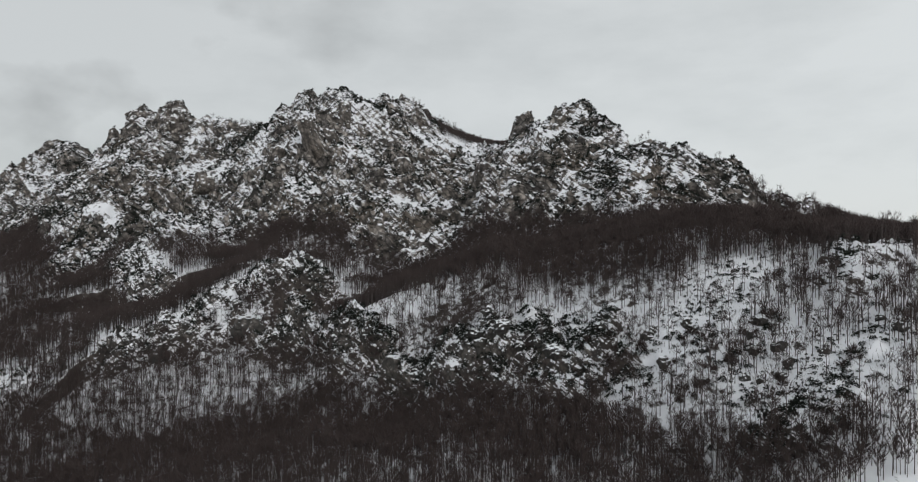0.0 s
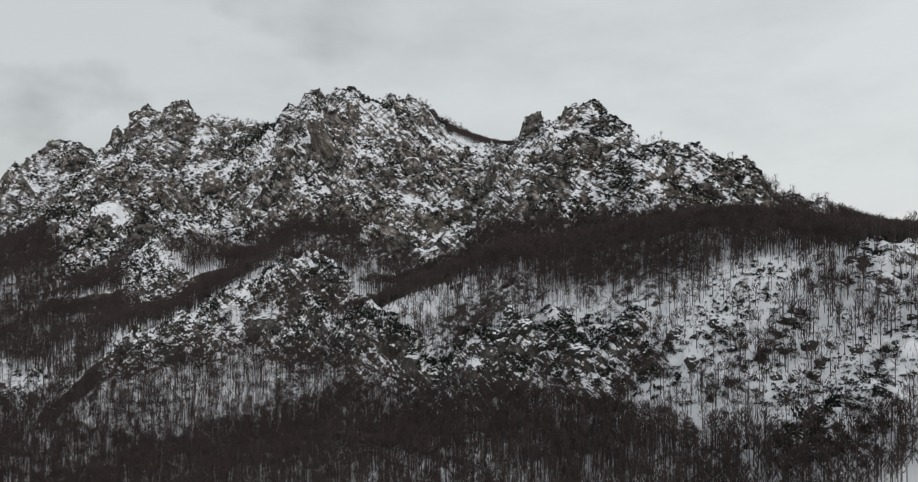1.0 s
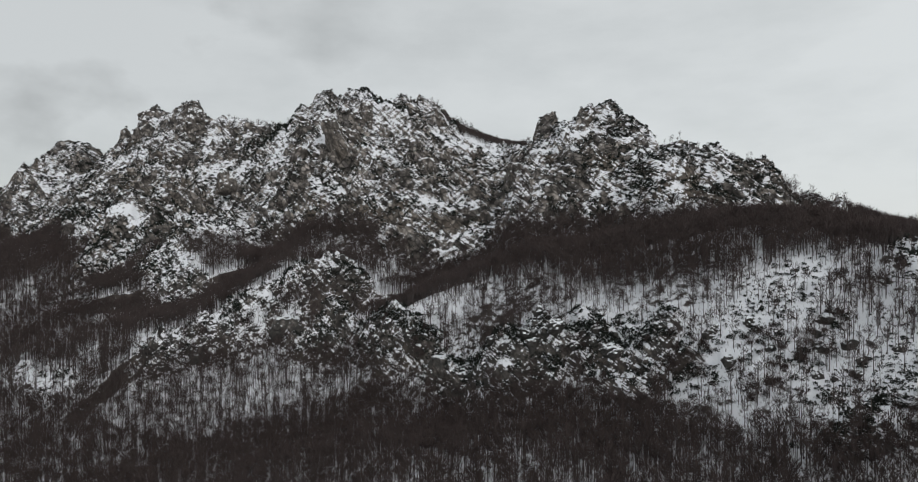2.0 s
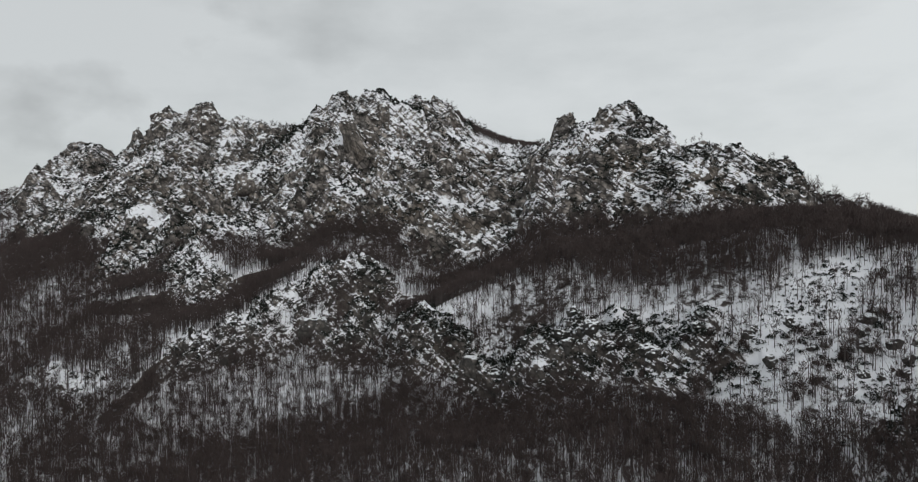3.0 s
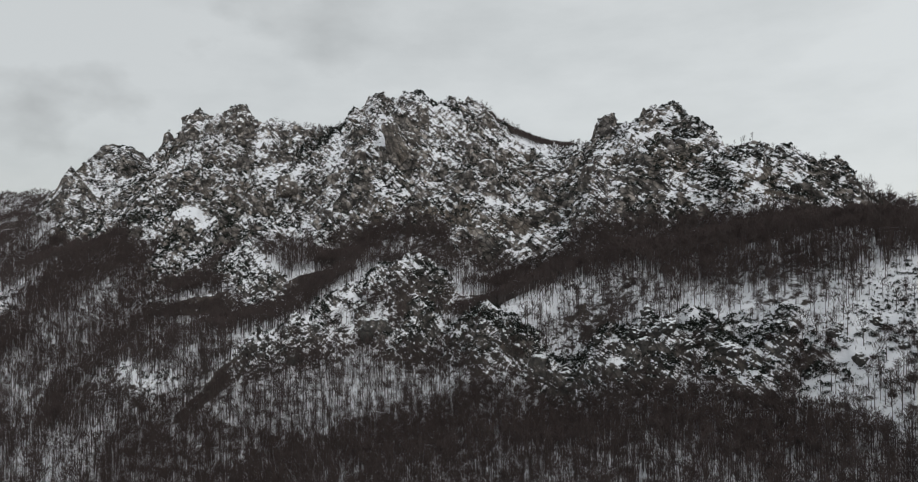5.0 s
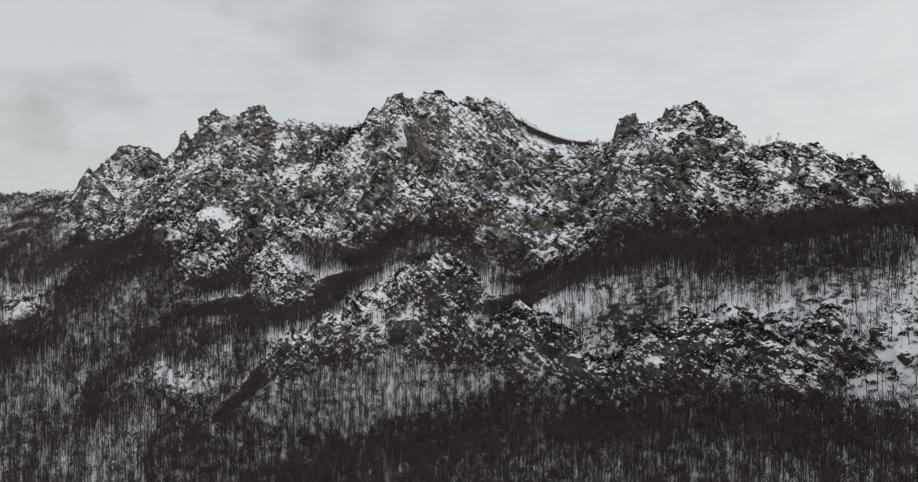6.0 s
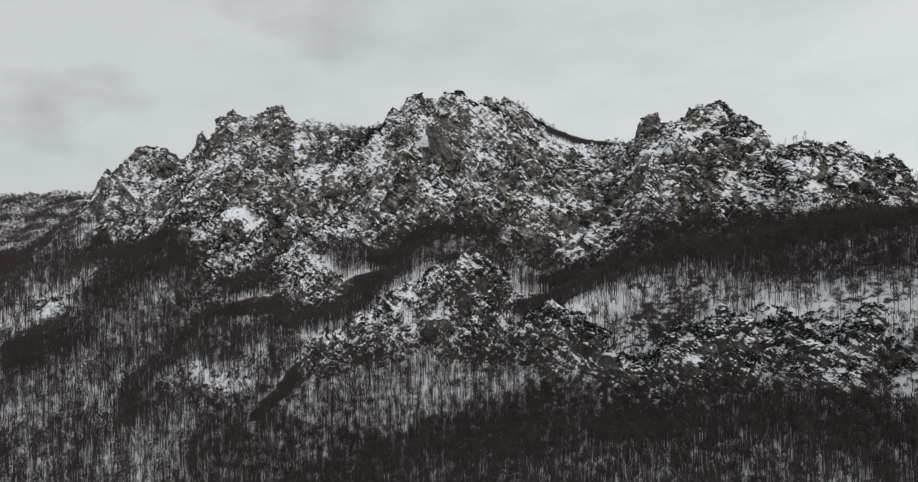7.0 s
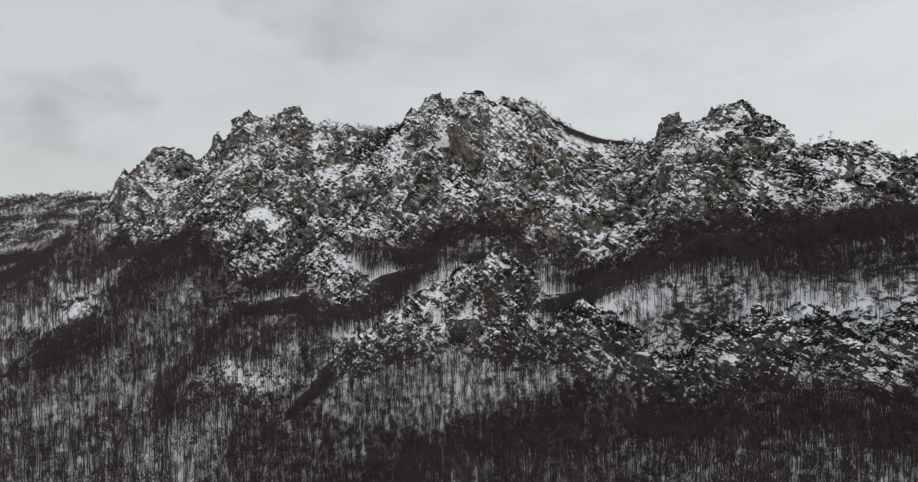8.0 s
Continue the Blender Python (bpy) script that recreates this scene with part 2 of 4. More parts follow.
def tower_material():
    """Clean fluted limestone with snow on its ledges."""
    m, n, l, b = material("fluted_limestone")
    g = n.new("ShaderNodeNewGeometry")
    split = n.new("ShaderNodeSeparateXYZ")
    l.new(g.outputs["Normal"], split.inputs[0])
    rough = math_node(n, l, "MULTIPLY", math_node(n, l, "SUBTRACT", noise_node(n, l, 0.35, 6, 0.66, (1.0, 1.0, 1.7)), 0.5), 2.0)
    fac = math_node(n, l, "MULTIPLY", math_node(n, l, "SUBTRACT", math_node(n, l, "ADD", split.outputs["Z"], rough), 0.5), 9.0, True)
    warm = mix_node(n, l, 0.15, rock_colour(n, l), (0.25, 0.212, 0.180))
    flute = ramp_node(n, l, noise_node(n, l, 0.5, 6, 0.65, (1.0, 1.0, 0.12)), [(0.36, (0.35, 0.35, 0.35)), (0.6, (1.1, 1.1, 1.1))])
    l.new(mix_node(n, l, fac, mix_node(n, l, 1.0, warm, flute, "MULTIPLY"), (0.84, 0.85, 0.87)), b.inputs["Base Color"])
    b.inputs["Roughness"].default_value = 0.9
    bump = n.new("ShaderNodeBump")
    bump.inputs["Distance"].default_value, bump.inputs["Strength"].default_value = 1.5, 0.9
    l.new(noise_node(n, l, 0.4, 8, 0.65, (1.0, 1.0, 0.4)), bump.inputs["Height"])
    l.new(bump.outputs["Normal"], b.inputs["Normal"])
    return m


TOWER = tower_material()
NEEDLE = snow_flecked("dark_evergreen", (0.010, 0.013, 0.011), (0.028, 0.032, 0.026), 0.6, 0.24)
STONE = boulder_material()
SNOW = plain_material("settled_snow", (0.74, 0.76, 0.79), (0.82, 0.84, 0.86), 0.3, 0.8)

# ---- the land: heights from its crest, foot and gully lines, with cliffs, crags and weathering ----
def grad_noise(x, y, seed):
    """Gradient noise over arrays, about -1 to 1, one feature a unit."""
    xi, yi = np.floor(x).astype(np.int64), np.floor(y).astype(np.int64)
    xf, yf = x - xi, y - yi
    u, v = xf * xf * xf * (xf * (xf * 6 - 15) + 10), yf * yf * yf * (yf * (yf * 6 - 15) + 10)

    def corner(a, b):
        h = ((xi + a) * 374761393 + (yi + b) * 668265263 + seed * 974711) & 0x7FFFFFFF
        h = ((h ^ (h >> 13)) * 1274126177) & 0x7FFFFFFF
        ang = ((h ^ (h >> 16)) & 1023) * (2 * np.pi / 1024)
        return np.cos(ang) * (xf - a) + np.sin(ang) * (yf - b)

    n0 = corner(0, 0) * (1 - u) + corner(1, 0) * u
    n1 = corner(0, 1) * (1 - u) + corner(1, 1) * u
    return (n0 * (1 - v) + n1 * v) * 1.5


def ease(a, b, x):
    t = np.clip((x - a) / (b - a), 0, 1)
    return t * t * (3 - 2 * t)


def along(line, x, y):
    """Distance to a polyline, and on which side: positive on its left."""
    best, side = np.full(x.shape, 1e9), np.ones(x.shape)
    for (ax, ay), (bx, by) in zip(line[:-1], line[1:]):
        dx, dy = bx - ax, by - ay
        t = np.clip(((x - ax) * dx + (y - ay) * dy) / (dx * dx + dy * dy), 0, 1)
        d = np.hypot(x - ax - t * dx, y - ay - t * dy)
        near = d < best
        best = np.where(near, d, best)
        side = np.where(near, np.sign(dx * (y - ay) - dy * (x - ax)), side)
    return best, side


# crest, foot and gully lines of the massif, in metres
WEST_HUMP = [(-588, 885, 317), (-587, 900, 332), (-576, 905, 341), (-563, 908, 337), (-545, 912, 336), (-535, 925, 327), (-530, 935, 318), (-515, 935, 318), (-615, 868, 292), (-628, 850, 258)]
WEST_TOWERS = [(-495, 925, 347), (-480, 915, 344), (-468, 910, 371), (-455, 908, 387), (-430, 890, 377), (-412, 870, 363), (-372, 815, 356), (-345, 790, 358), (-327, 790, 349)]
NOTCH = [(-330, 825, 343), (-300, 820, 344), (-270, 790, 335), (-245, 745, 322), (-228, 718, 320), (-205, 714, 324), (-190, 712, 340), (-295, 755, 309), (-255, 715, 303), (-215, 690, 309)]
MAIN_SUMMIT = [(-180, 711, 358), (-169, 711, 363), (-156, 692, 349), (-142, 670, 347), (-128, 661, 348), (-111, 662, 340), (-116, 740, 348), (-98, 757, 352), (-86, 757, 362), (-63, 738, 360), (-48, 736, 347), (-41, 730, 339), (-29, 728, 330), (5, 735, 318)]
SADDLE = [(35, 760, 315), (52, 760, 311), (62, 740, 305), (5, 682, 291), (-2, 600, 253), (-18, 545, 220)]
EAST_PEAK = [(46, 604, 287), (53, 597, 305), (58, 597, 311), (68, 594, 309), (76, 585, 299), (80, 565, 299), (84, 553, 302), (93, 550, 305), (102, 548, 305), (113, 550, 303), (122, 530, 292), (127, 505, 279), (131, 494, 267)]
EAST_RIDGE = [(140, 466, 263), (145, 447, 254), (170, 445, 250), (190, 450, 246), (204, 456, 243), (215, 460, 236), (228, 465, 226), (250, 472, 218), (266, 485, 209), (310, 520, 189), (170, 540, 232), (150, 520, 252)]
EAST_FACE = [(21, 472, 246), (55, 491, 250), (58, 452, 224), (139, 426, 233), (100, 470, 254), (70, 530, 285)]
MAIN_FACE = [(-35, 500, 187), (-51, 548, 234), (-116, 595, 262), (-143, 616, 302), (-170, 589, 257), (-240, 647, 259), (-90, 650, 309), (-60, 640, 292)]
WEST_FACE = [(-336, 592, 231), (-247, 521, 202), (-296, 522, 172), (-235, 478, 170), (-420, 700, 260), (-566, 811, 270), (-480, 700, 203), (-311, 521, 168), (-515, 860, 288), (-485, 850, 296), (-450, 850, 318)]
BLACK_SPUR = [(-136, 524, 208), (-184, 545, 186), (-165, 490, 180), (-110, 446, 183), (-92, 446, 168), (-164, 449, 172), (-138, 428, 155), (-125, 480, 178)]
SPUR_FOOT = [(-166, 419, 141), (-135, 406, 129), (-103, 387, 115), (-190, 402, 139), (-209, 379, 123), (-182, 322, 92), (-78, 425, 150), (-56, 386, 157)]
CLIFF_BAND = [(-21, 340, 123), (-4, 326, 145), (31, 311, 155), (42, 316, 165), (65, 282, 162), (100, 278, 184), (78, 249, 149), (80, 229, 142)]
EAST_SHOULDER = [(104, 210, 150), (122, 203, 161), (119, 235, 170), (128, 241, 178), (117, 258, 185), (151, 239, 193), (173, 270, 196), (205, 250, 195), (250, 270, 192)]
EAST_WOOD = [(160, 300, 203), (118, 332, 208), (60, 420, 198), (-13, 460, 180), (20, 380, 184), (140, 385, 206), (200, 400, 200), (60, 350, 186)]
FRONT_HILL = [(-185, 283, 84), (-141, 318, 94), (-101, 340, 102), (-50, 345, 114), (-11, 308, 120), (42, 258, 127), (60, 226, 129), (-39, 247, 109), (29, 209, 117), (-111, 275, 96)]
WEST_WOODS = [(-320, 443, 132), (-403, 494, 147), (-257, 362, 101), (-329, 373, 101), (-311, 396, 116), (-254, 401, 131), (-253, 374, 113), (-281, 351, 103), (-293, 323, 90)]
FAR_WEST = [(-506, 567, 157), (-444, 502, 138), (-403, 464, 135), (-347, 321, 83), (-685, 876, 180), (-800, 950, 182), (-600, 640, 160), (-560, 480, 120), (-640, 860, 235), (-760, 1080, 190)]
VALLEY = [(-400, 150, 60), (-150, 120, 70), (60, 100, 90), (220, 120, 125), (-100, -200, 60), (-600, 100, 60), (320, 260, 180), (400, 420, 190), (300, -150, 90), (-450, -300, 60)]
BEHIND = [(-560, 1080, 270), (-300, 980, 300), (0, 900, 280), (200, 720, 240), (380, 640, 170), (160, 620, 240), (-900, 1200, 170), (-420, 1000, 320)]
LINES = (WEST_HUMP, WEST_TOWERS, NOTCH, MAIN_SUMMIT, SADDLE, EAST_PEAK, EAST_RIDGE, EAST_FACE, MAIN_FACE, WEST_FACE, BLACK_SPUR, SPUR_FOOT, CLIFF_BAND, EAST_SHOULDER, EAST_WOOD, FRONT_HILL, WEST_WOODS, FAR_WEST, VALLEY, BEHIND)
# steep rock steps: foot line (high ground on its left), height, run
CLIFFS = [
    ([(-80, 392), (-58, 372), (-24, 337), (-6, 315), (28, 298), (42, 286)], 9.0, 8.0),
    ([(-203, 386), (-192, 394), (-168, 410), (-140, 418), (-112, 428), (-88, 434)], 12.0, 8.0),
    ([(-262, 470), (-240, 466), (-216, 474)], 12.0, 9.0),
    ([(-165, 628), (-140, 612), (-120, 600)], 14.4, 8.0),
    ([(-150, 652), (-128, 645), (-105, 650)], 13.2, 8.0),
    ([(-455, 880), (-430, 868), (-395, 845)], 12.0, 9.0),
    ([(-375, 785), (-345, 770), (-325, 772)], 10.8, 8.0),
    ([(78, 528), (100, 526), (118, 520)], 9.6, 7.0),
    ([(-95, 735), (-60, 718), (-35, 712)], 7.2, 8.0),
    ([(-300, 640), (-260, 622), (-230, 618)], 9.0, 8.0),
    ([(-210, 600), (-180, 580)], 7.8, 7.0),
    ([(-90, 575), (-60, 560), (-35, 560)], 7.8, 8.0),
    ([(-350, 575), (-325, 568), (-300, 560)], 7.2, 8.0),
]
# rock towers and horns of the skyline: x, y, half width, half depth, height
WEST_CRAGS = [(-558, 908, 30, 26, 7), (-506, 930, 11, 16, 10), (-458, 906, 17, 22, 18), (-412, 868, 14, 20, 8), (-360, 800, 20, 24, 16), (-336, 592, 16, 18, 9), (-240, 640, 14, 20, 8), (-345, 680, 22, 26, 12), (-290, 560, 16, 16, 9)]
MAIN_CRAGS = [(-173, 710, 15, 20, 14), (-150, 690, 13, 18, 6), (-130, 661, 19, 22, 14), (-95, 755, 8, 16, 8), (-76, 745, 14, 20, 10), (-145, 612, 10, 22, 12), (-116, 590, 12, 20, 8), (-60, 640, 16, 24, 9)]
EAST_CRAGS = [(60, 597, 12, 16, 20), (86, 550, 8, 14, 8), (100, 550, 16, 20, 10), (21, 472, 10, 14, 20), (128, 494, 14, 18, 8), (204, 456, 12, 12, 6)]
CRAGS = WEST_CRAGS + MAIN_CRAGS + EAST_CRAGS
# outcrops outside the great face: a line and the half width of bare rock along it
OUTCROPS = [
    ([(-208, 384), (-188, 402), (-160, 436), (-122, 448), (-92, 446)], 9.0, 1.0),
    ([(-150, 425), (-130, 408), (-100, 412)], 8.0, 1.0),
    ([(-84, 397), (-56, 371), (-22, 341), (-4, 321), (31, 304), (54, 281)], 11.0, 0.9),
    ([(90, 197), (106, 192), (123, 200)], 4.0, 0.5),
    ([(-258, 500), (-240, 482), (-228, 470)], 14.0, 1.0),
    ([(-300, 392), (-280, 384), (-258, 374)], 9.0, 0.6),
    ([(-505, 560), (-470, 530), (-440, 505)], 12.0, 0.5),
    ([(150, 236), (172, 246)], 9.0, 0.6),
]
# small woods high on the rock: x, y, half width, half depth
WOODLETS = [(18, 742, 56, 36), (-285, 815, 50, 22), (-92, 775, 30, 14)]
FOOT = [(-1400, 1500), (-900, 1080), (-700, 850), (-560, 740), (-470, 650), (-400, 585), (-330, 528), (-290, 512), (-240, 505), (-205, 548), (-165, 560), (-138, 540), (-95, 510), (-35, 484), (0, 454), (57, 428), (130, 392), (190, 402), (260, 446), (330, 520), (900, 900)]


# pockets of deep snow on the rock: x, y, half width, half depth
POCKETS = [(-326, 588, 26, 12), (-318, 765, 7, 16), (-256, 672, 15, 22), (-158, 640, 8, 30), (-48, 548, 13, 9), (2, 690, 30, 13), (-45, 690, 12, 14), (82, 531, 24, 9), (63, 456, 14, 8), (42, 484, 18, 6), (150, 434, 16, 8), (-285, 700, 12, 20), (-4, 706, 17, 10), (-420, 760, 16, 26), (-210, 660, 10, 18), (-114, 452, 24, 5), (-152, 438, 12, 6), (-166, 428, 12, 5)]


def pocket(x, y):
    d = np.zeros(x.shape)
    for cx, cy, a, b in POCKETS:
        d = np.maximum(d, ease(1.3, 0.6, np.hypot((x - cx) / a, (y - cy) / b) + 0.5 * grad_noise(x / 9, y / 9, 27) + 0.3 * grad_noise(x / 4, y / 4, 28)))
    return d


def rockiness(x, y):
    """1 on bare rock, 0 on wooded ground."""
    d, side = along(FOOT, x, y)
    wander = 16 * grad_noise(x / 42, y / 42, 5) + 9 * grad_noise(x / 15, y / 15, 6)
    r = ease(-6, 10, d * side + wander)
    for line, half, bare in OUTCROPS:
        d, _ = along(line, x, y)
        r = np.maximum(r, bare * ease(half + 5, half - 5, d + 0.6 * wander))
    for cx, cy, a, b in WOODLETS:
        r = r * ease(0.7, 1.2, np.hypot((x - cx) / a, (y - cy) / b) + wander / 50)
    far = ease(1200, 1450, np.hypot(x, y))
    return r * (1 - far)


def steps(x, y):
    z = np.zeros(x.shape)
    for line, high, run in CLIFFS:
        d, side = along(line, x, y)
        jag = 4 * grad_noise(x / 13, y / 13, 31)
        gate = ease(70, 15, d)
        z += high * (ease(-run / 2, run / 2, d * side + jag) - 0.5) * gate
    for cx, cy, a, b, high in CRAGS:
        q = np.hypot((x - cx) / a, (y - cy) / b) + 0.16 * grad_noise((x - cx) / 10, (y - cy) / 10, 33)
        z += high * ease(1.12, 0.5, q)
    return z


# small corrections of the crest: x, y, half width, half depth, height
TRIMS = [(-76, 758, 9, 14, -12), (-524, 900, 16, 24, -8), (-530, 912, 20, 24, -14), (-574, 912, 14, 20, -5), (-76, 738, 11, 18, -13), (-428, 892, 14, 20, -7), (-452, 903, 12, 18, -5), (-326, 786, 11, 18, -8), (-196, 706, 10, 16, 10), (40, 612, 10, 16, -8), (211, 457, 12, 16, -7), (-502, 922, 8, 16, 9), (128, 505, 9, 14, -6), (-280, 790, 14, 16, 5), (-610, 822, 14, 20, -7)]


# rounded tops with few ribs: x, y, half width, half depth, height
DOMES = [(-566, 906, 34, 28, 5), (-459, 905, 22, 22, 5), (-350, 797, 25, 24, 7), (-170, 711, 14, 18, 3), (-130, 664, 16, 20, 6), (104, 549, 18, 20, 10), (58, 598, 10, 16, 6)]


def spline_terms(x, y, kx, ky):
    r2 = ((x[:, None] - kx) ** 2 + (y[:, None] - ky) ** 2) / 1e4 + 1e-9
    return r2 * np.log(r2)


KNOTS = np.array([p for line in LINES for p in line], float)


def fit_base():
    kx, ky, kz = KNOTS.T
    count = len(kx)
    a = np.zeros((count + 3, count + 3))
    a[:count, :count] = spline_terms(kx, ky, kx, ky) + 0.004 * np.eye(count)
    a[:count, count:] = np.stack([np.ones(count), kx / 100, ky / 100], 1)
    a[count:, :count] = a[:count, count:].T
    return np.linalg.solve(a, np.concatenate([kz - steps(kx, ky), np.zeros(3)]))


BASE = fit_base()


def base_height(x, y):
    out = np.empty(x.shape)
    for k in range(0, len(x), 40000):
        s = slice(k, k + 40000)
        out[s] = spline_terms(x[s], y[s], KNOTS[:, 0], KNOTS[:, 1]) @ BASE[:-3] + BASE[-3] + BASE[-2] * x[s] / 100 + BASE[-1] * y[s] / 100
    return out


def height(x, y):
    x, y = np.asarray(x, float), np.asarray(y, float)
    shape = x.shape
    x, y = x.ravel(), y.ravel()
    cx, cy = np.clip(x, -950, 480), np.clip(y, -320, 1250)
    out = np.hypot(x - cx, y - cy)
    z = base_height(cx, cy)
    rolling = 150 + 70 * grad_noise(x / 520, y / 520, 3) + 25 * grad_noise(x / 170, y / 170, 4)
    z = z + (rolling - z) * ease(0, 500, out)
    # the wooded ridge far to the west
    d, _ = along([(-2300, 2050), (-1500, 1830), (-1290, 1740), (-1120, 1700), (-980, 1660), (-800, 1700)], x, y)
    z = np.maximum(z, 334 - 0.42 * d + 14 * grad_noise(x / 90, y / 90, 8) + 9 * grad_noise(x / 35, y / 35, 9))
    z += steps(x, y)
    r = rockiness(x, y)
    # soft ribs and hollows in the woods
    z += (1 - r) * (2.5 * grad_noise(x / 38, y / 55, 11) + 0.7 * grad_noise(x / 9, y / 9, 12))
    # ribs, gullies and blocks of the rock
    wx = x + 7 * grad_noise(x / 30, y / 30, 13)
    wy = y + 6 * grad_noise(x / 24, y / 24, 23)
    across, down = (wx + wy) * 0.71, (wx - wy) * 0.71
    rib = (0.42 - np.abs(grad_noise(wx / 34, wy / 66, 14))) * 17
    rib += (0.42 - np.abs(grad_noise(across / 14, down / 46, 15))) * 9
    rib += (0.42 - np.abs(grad_noise((wx + 0.6 * wy) / 7, (0.6 * wx - wy) / 24, 16))) * 5.5
    rib += grad_noise(wx / 4.6, wy / 5.0, 17) * 1.7 + grad_noise(x / 2.3, y / 2.4, 20) * 0.7
    rib += (0.42 - np.abs(grad_noise(wx / 8.5, wy / 34, 25))) * 4
    calm = np.zeros(x.shape)
    for cx, cy, a, b, high in DOMES:
        q = np.hypot((x - cx) / a, (y - cy) / b)
        calm = np.maximum(calm, ease(1.25, 0.5, q))
        z += high * ease(1.2, 0.3, q)
    z += r * rib * (1 - 0.75 * pocket(x, y)) * (1 - 0.6 * calm)
    # tilted, broken beds: ledges and risers
    bed = z + 0.7 * x - 0.1 * y + 15 * grad_noise(x / 33, y / 33, 18) + 6 * grad_noise(x / 11, y / 11, 19)
    z += r * 1.2 * np.sin(bed * 0.55) * ease(-0.3, 0.4, grad_noise(x / 40, y / 40, 24))
    for cx, cy, a, b, high in TRIMS:
        z += high * ease(1.3, 0.4, np.hypot((x - cx) / a, (y - cy) / b))
    return z.reshape(shape)


# open snow between the woods: x, y, half width, half depth
CLEARINGS = [
    (104, 258, 22, 11), (120, 201, 18, 9), (112, 190, 10, 6), (128, 196, 10, 6), (100, 217, 8, 5), (62, 281, 8, 6), (79, 249, 9, 7), (66, 254, 8, 6), (84, 238, 7, 5),
    (38, 309, 11, 6), (14, 323, 10, 5), (-20, 380, 14, 4), (-50, 383, 13, 5), (-78, 391, 7, 4), (147, 234, 7, 4),
    (-152, 462, 12, 6), (-463, 512, 17, 13), (-538, 604, 16, 14), (-420, 477, 8, 5), (-286, 384, 6, 4),
]


def ground_sheet():
    """One sheet from under the flight line to the horizon, finest over the massif."""
    ox, oy = -70.0, 0.0
    fine = np.radians(np.linspace(-48, 48, 770))
    rest = np.radians(np.linspace(48, 312, 51))[1:-1]
    ang = np.concatenate([fine, rest])
    rad = [0.02, 40.0, 90.0, 130.0, 155.0]
    for limit, stride in ((260, 2.4), (450, 1.9), (790, 1.2), (1060, 2.1), (2300, 14.0), (4700, 80.0)):
        while rad[-1] < limit:
            rad.append(rad[-1] + stride)
    rad = np.array(rad)
    a, r = np.meshgrid(ang, rad, indexing="ij")
    x, y = ox + r * np.sin(a), oy + r * np.cos(a)
    z = height(x, y)
    p = np.stack([x, y, z], -1)
    du = np.roll(p, -1, 0) - np.roll(p, 1, 0)
    dv = np.gradient(p, axis=1)
    nz = np.cross(dv, du)
    nz = nz[..., 2] / (np.linalg.norm(nz, axis=-1) + 1e-9)
    nz = np.abs(nz)
    xr, yr = x.ravel(), y.ravel()
    rock = rockiness(xr, yr).reshape(x.shape)
    patch = grad_noise(xr / 62, yr / 62, 26).reshape(x.shape) * 0.4 + grad_noise(xr / 26, yr / 26, 21).reshape(x.shape) * 0.24 + grad_noise(xr / 8, yr / 8, 22).reshape(x.shape) * 0.18
    # snow lies on the flats and slides off the steep
    on_rock = ease(0.32, 0.88, nz) + patch - 0.12 * ease(-230, -330, x) - 0.14 * ease(-430, -520, x) + 0.55 * pocket(xr, yr).reshape(x.shape)
    in_wood = 0.54 + patch * 0.3 + 0.34 * (ease(0.5, 0.95, nz) - 0.5)
    open_snow = np.zeros(xr.shape)
    for cx, cy, ca, cb in CLEARINGS:
        open_snow = np.maximum(open_snow, ease(1.5, 0.8, np.hypot((xr - cx) / ca, (yr - cy) / cb)))
    in_wood = in_wood + 0.42 * open_snow.reshape(x.shape) - 0.14 * ease(1100, 1400, r) + 0.1 * ease(60, 90, x) * ease(310, 280, y)
    cliff, side = along(CLIFFS[0][0], xr, yr)
    on_rock = on_rock + (0.25 * ease(4, 9, cliff) * ease(30, 18, cliff) * (side > 0.5) - 0.14 * ease(15, 8, cliff) * (side < 0.5) - 0.12 * ease(5, 2, cliff) * (side > 0.5)).reshape(x.shape)
    snow = on_rock * rock + in_wood * (1 - rock)
    # 1 along the outcrop lines, where the rock is coloured darker
    by_outcrop = np.zeros(xr.shape)
    for line, half, _ in OUTCROPS:
        by_outcrop = np.maximum(by_outcrop, ease(half + 12, half, along(line, xr, yr)[0]))
    na, nr = x.shape
    i, j = np.meshgrid(np.arange(na), np.arange(nr - 1), indexing="ij")
    k = (i + 1) % na
    quads = np.stack([i * nr + j, i * nr + j + 1, k * nr + j + 1, k * nr + j], -1).reshape(-1, 4)[:, ::-1]
    me = mesh_from(p.reshape(-1, 3), quads, "ground")
    for name, values in (("snow", snow), ("wood", 1 - rock), ("dark_rock", by_outcrop)):
        at = me.attributes.new(name, "FLOAT", "POINT")
        at.data.foreach_set("value", np.clip(values, -1, 2).ravel().astype(np.float32))
    me.polygons.foreach_set("use_smooth", np.ones(len(quads), bool))
    me.materials.append(GROUND)
    return tagged(new("ground", me), "steep snow-covered limestone mountain face above wooded slopes", "mountain", kind="structure")


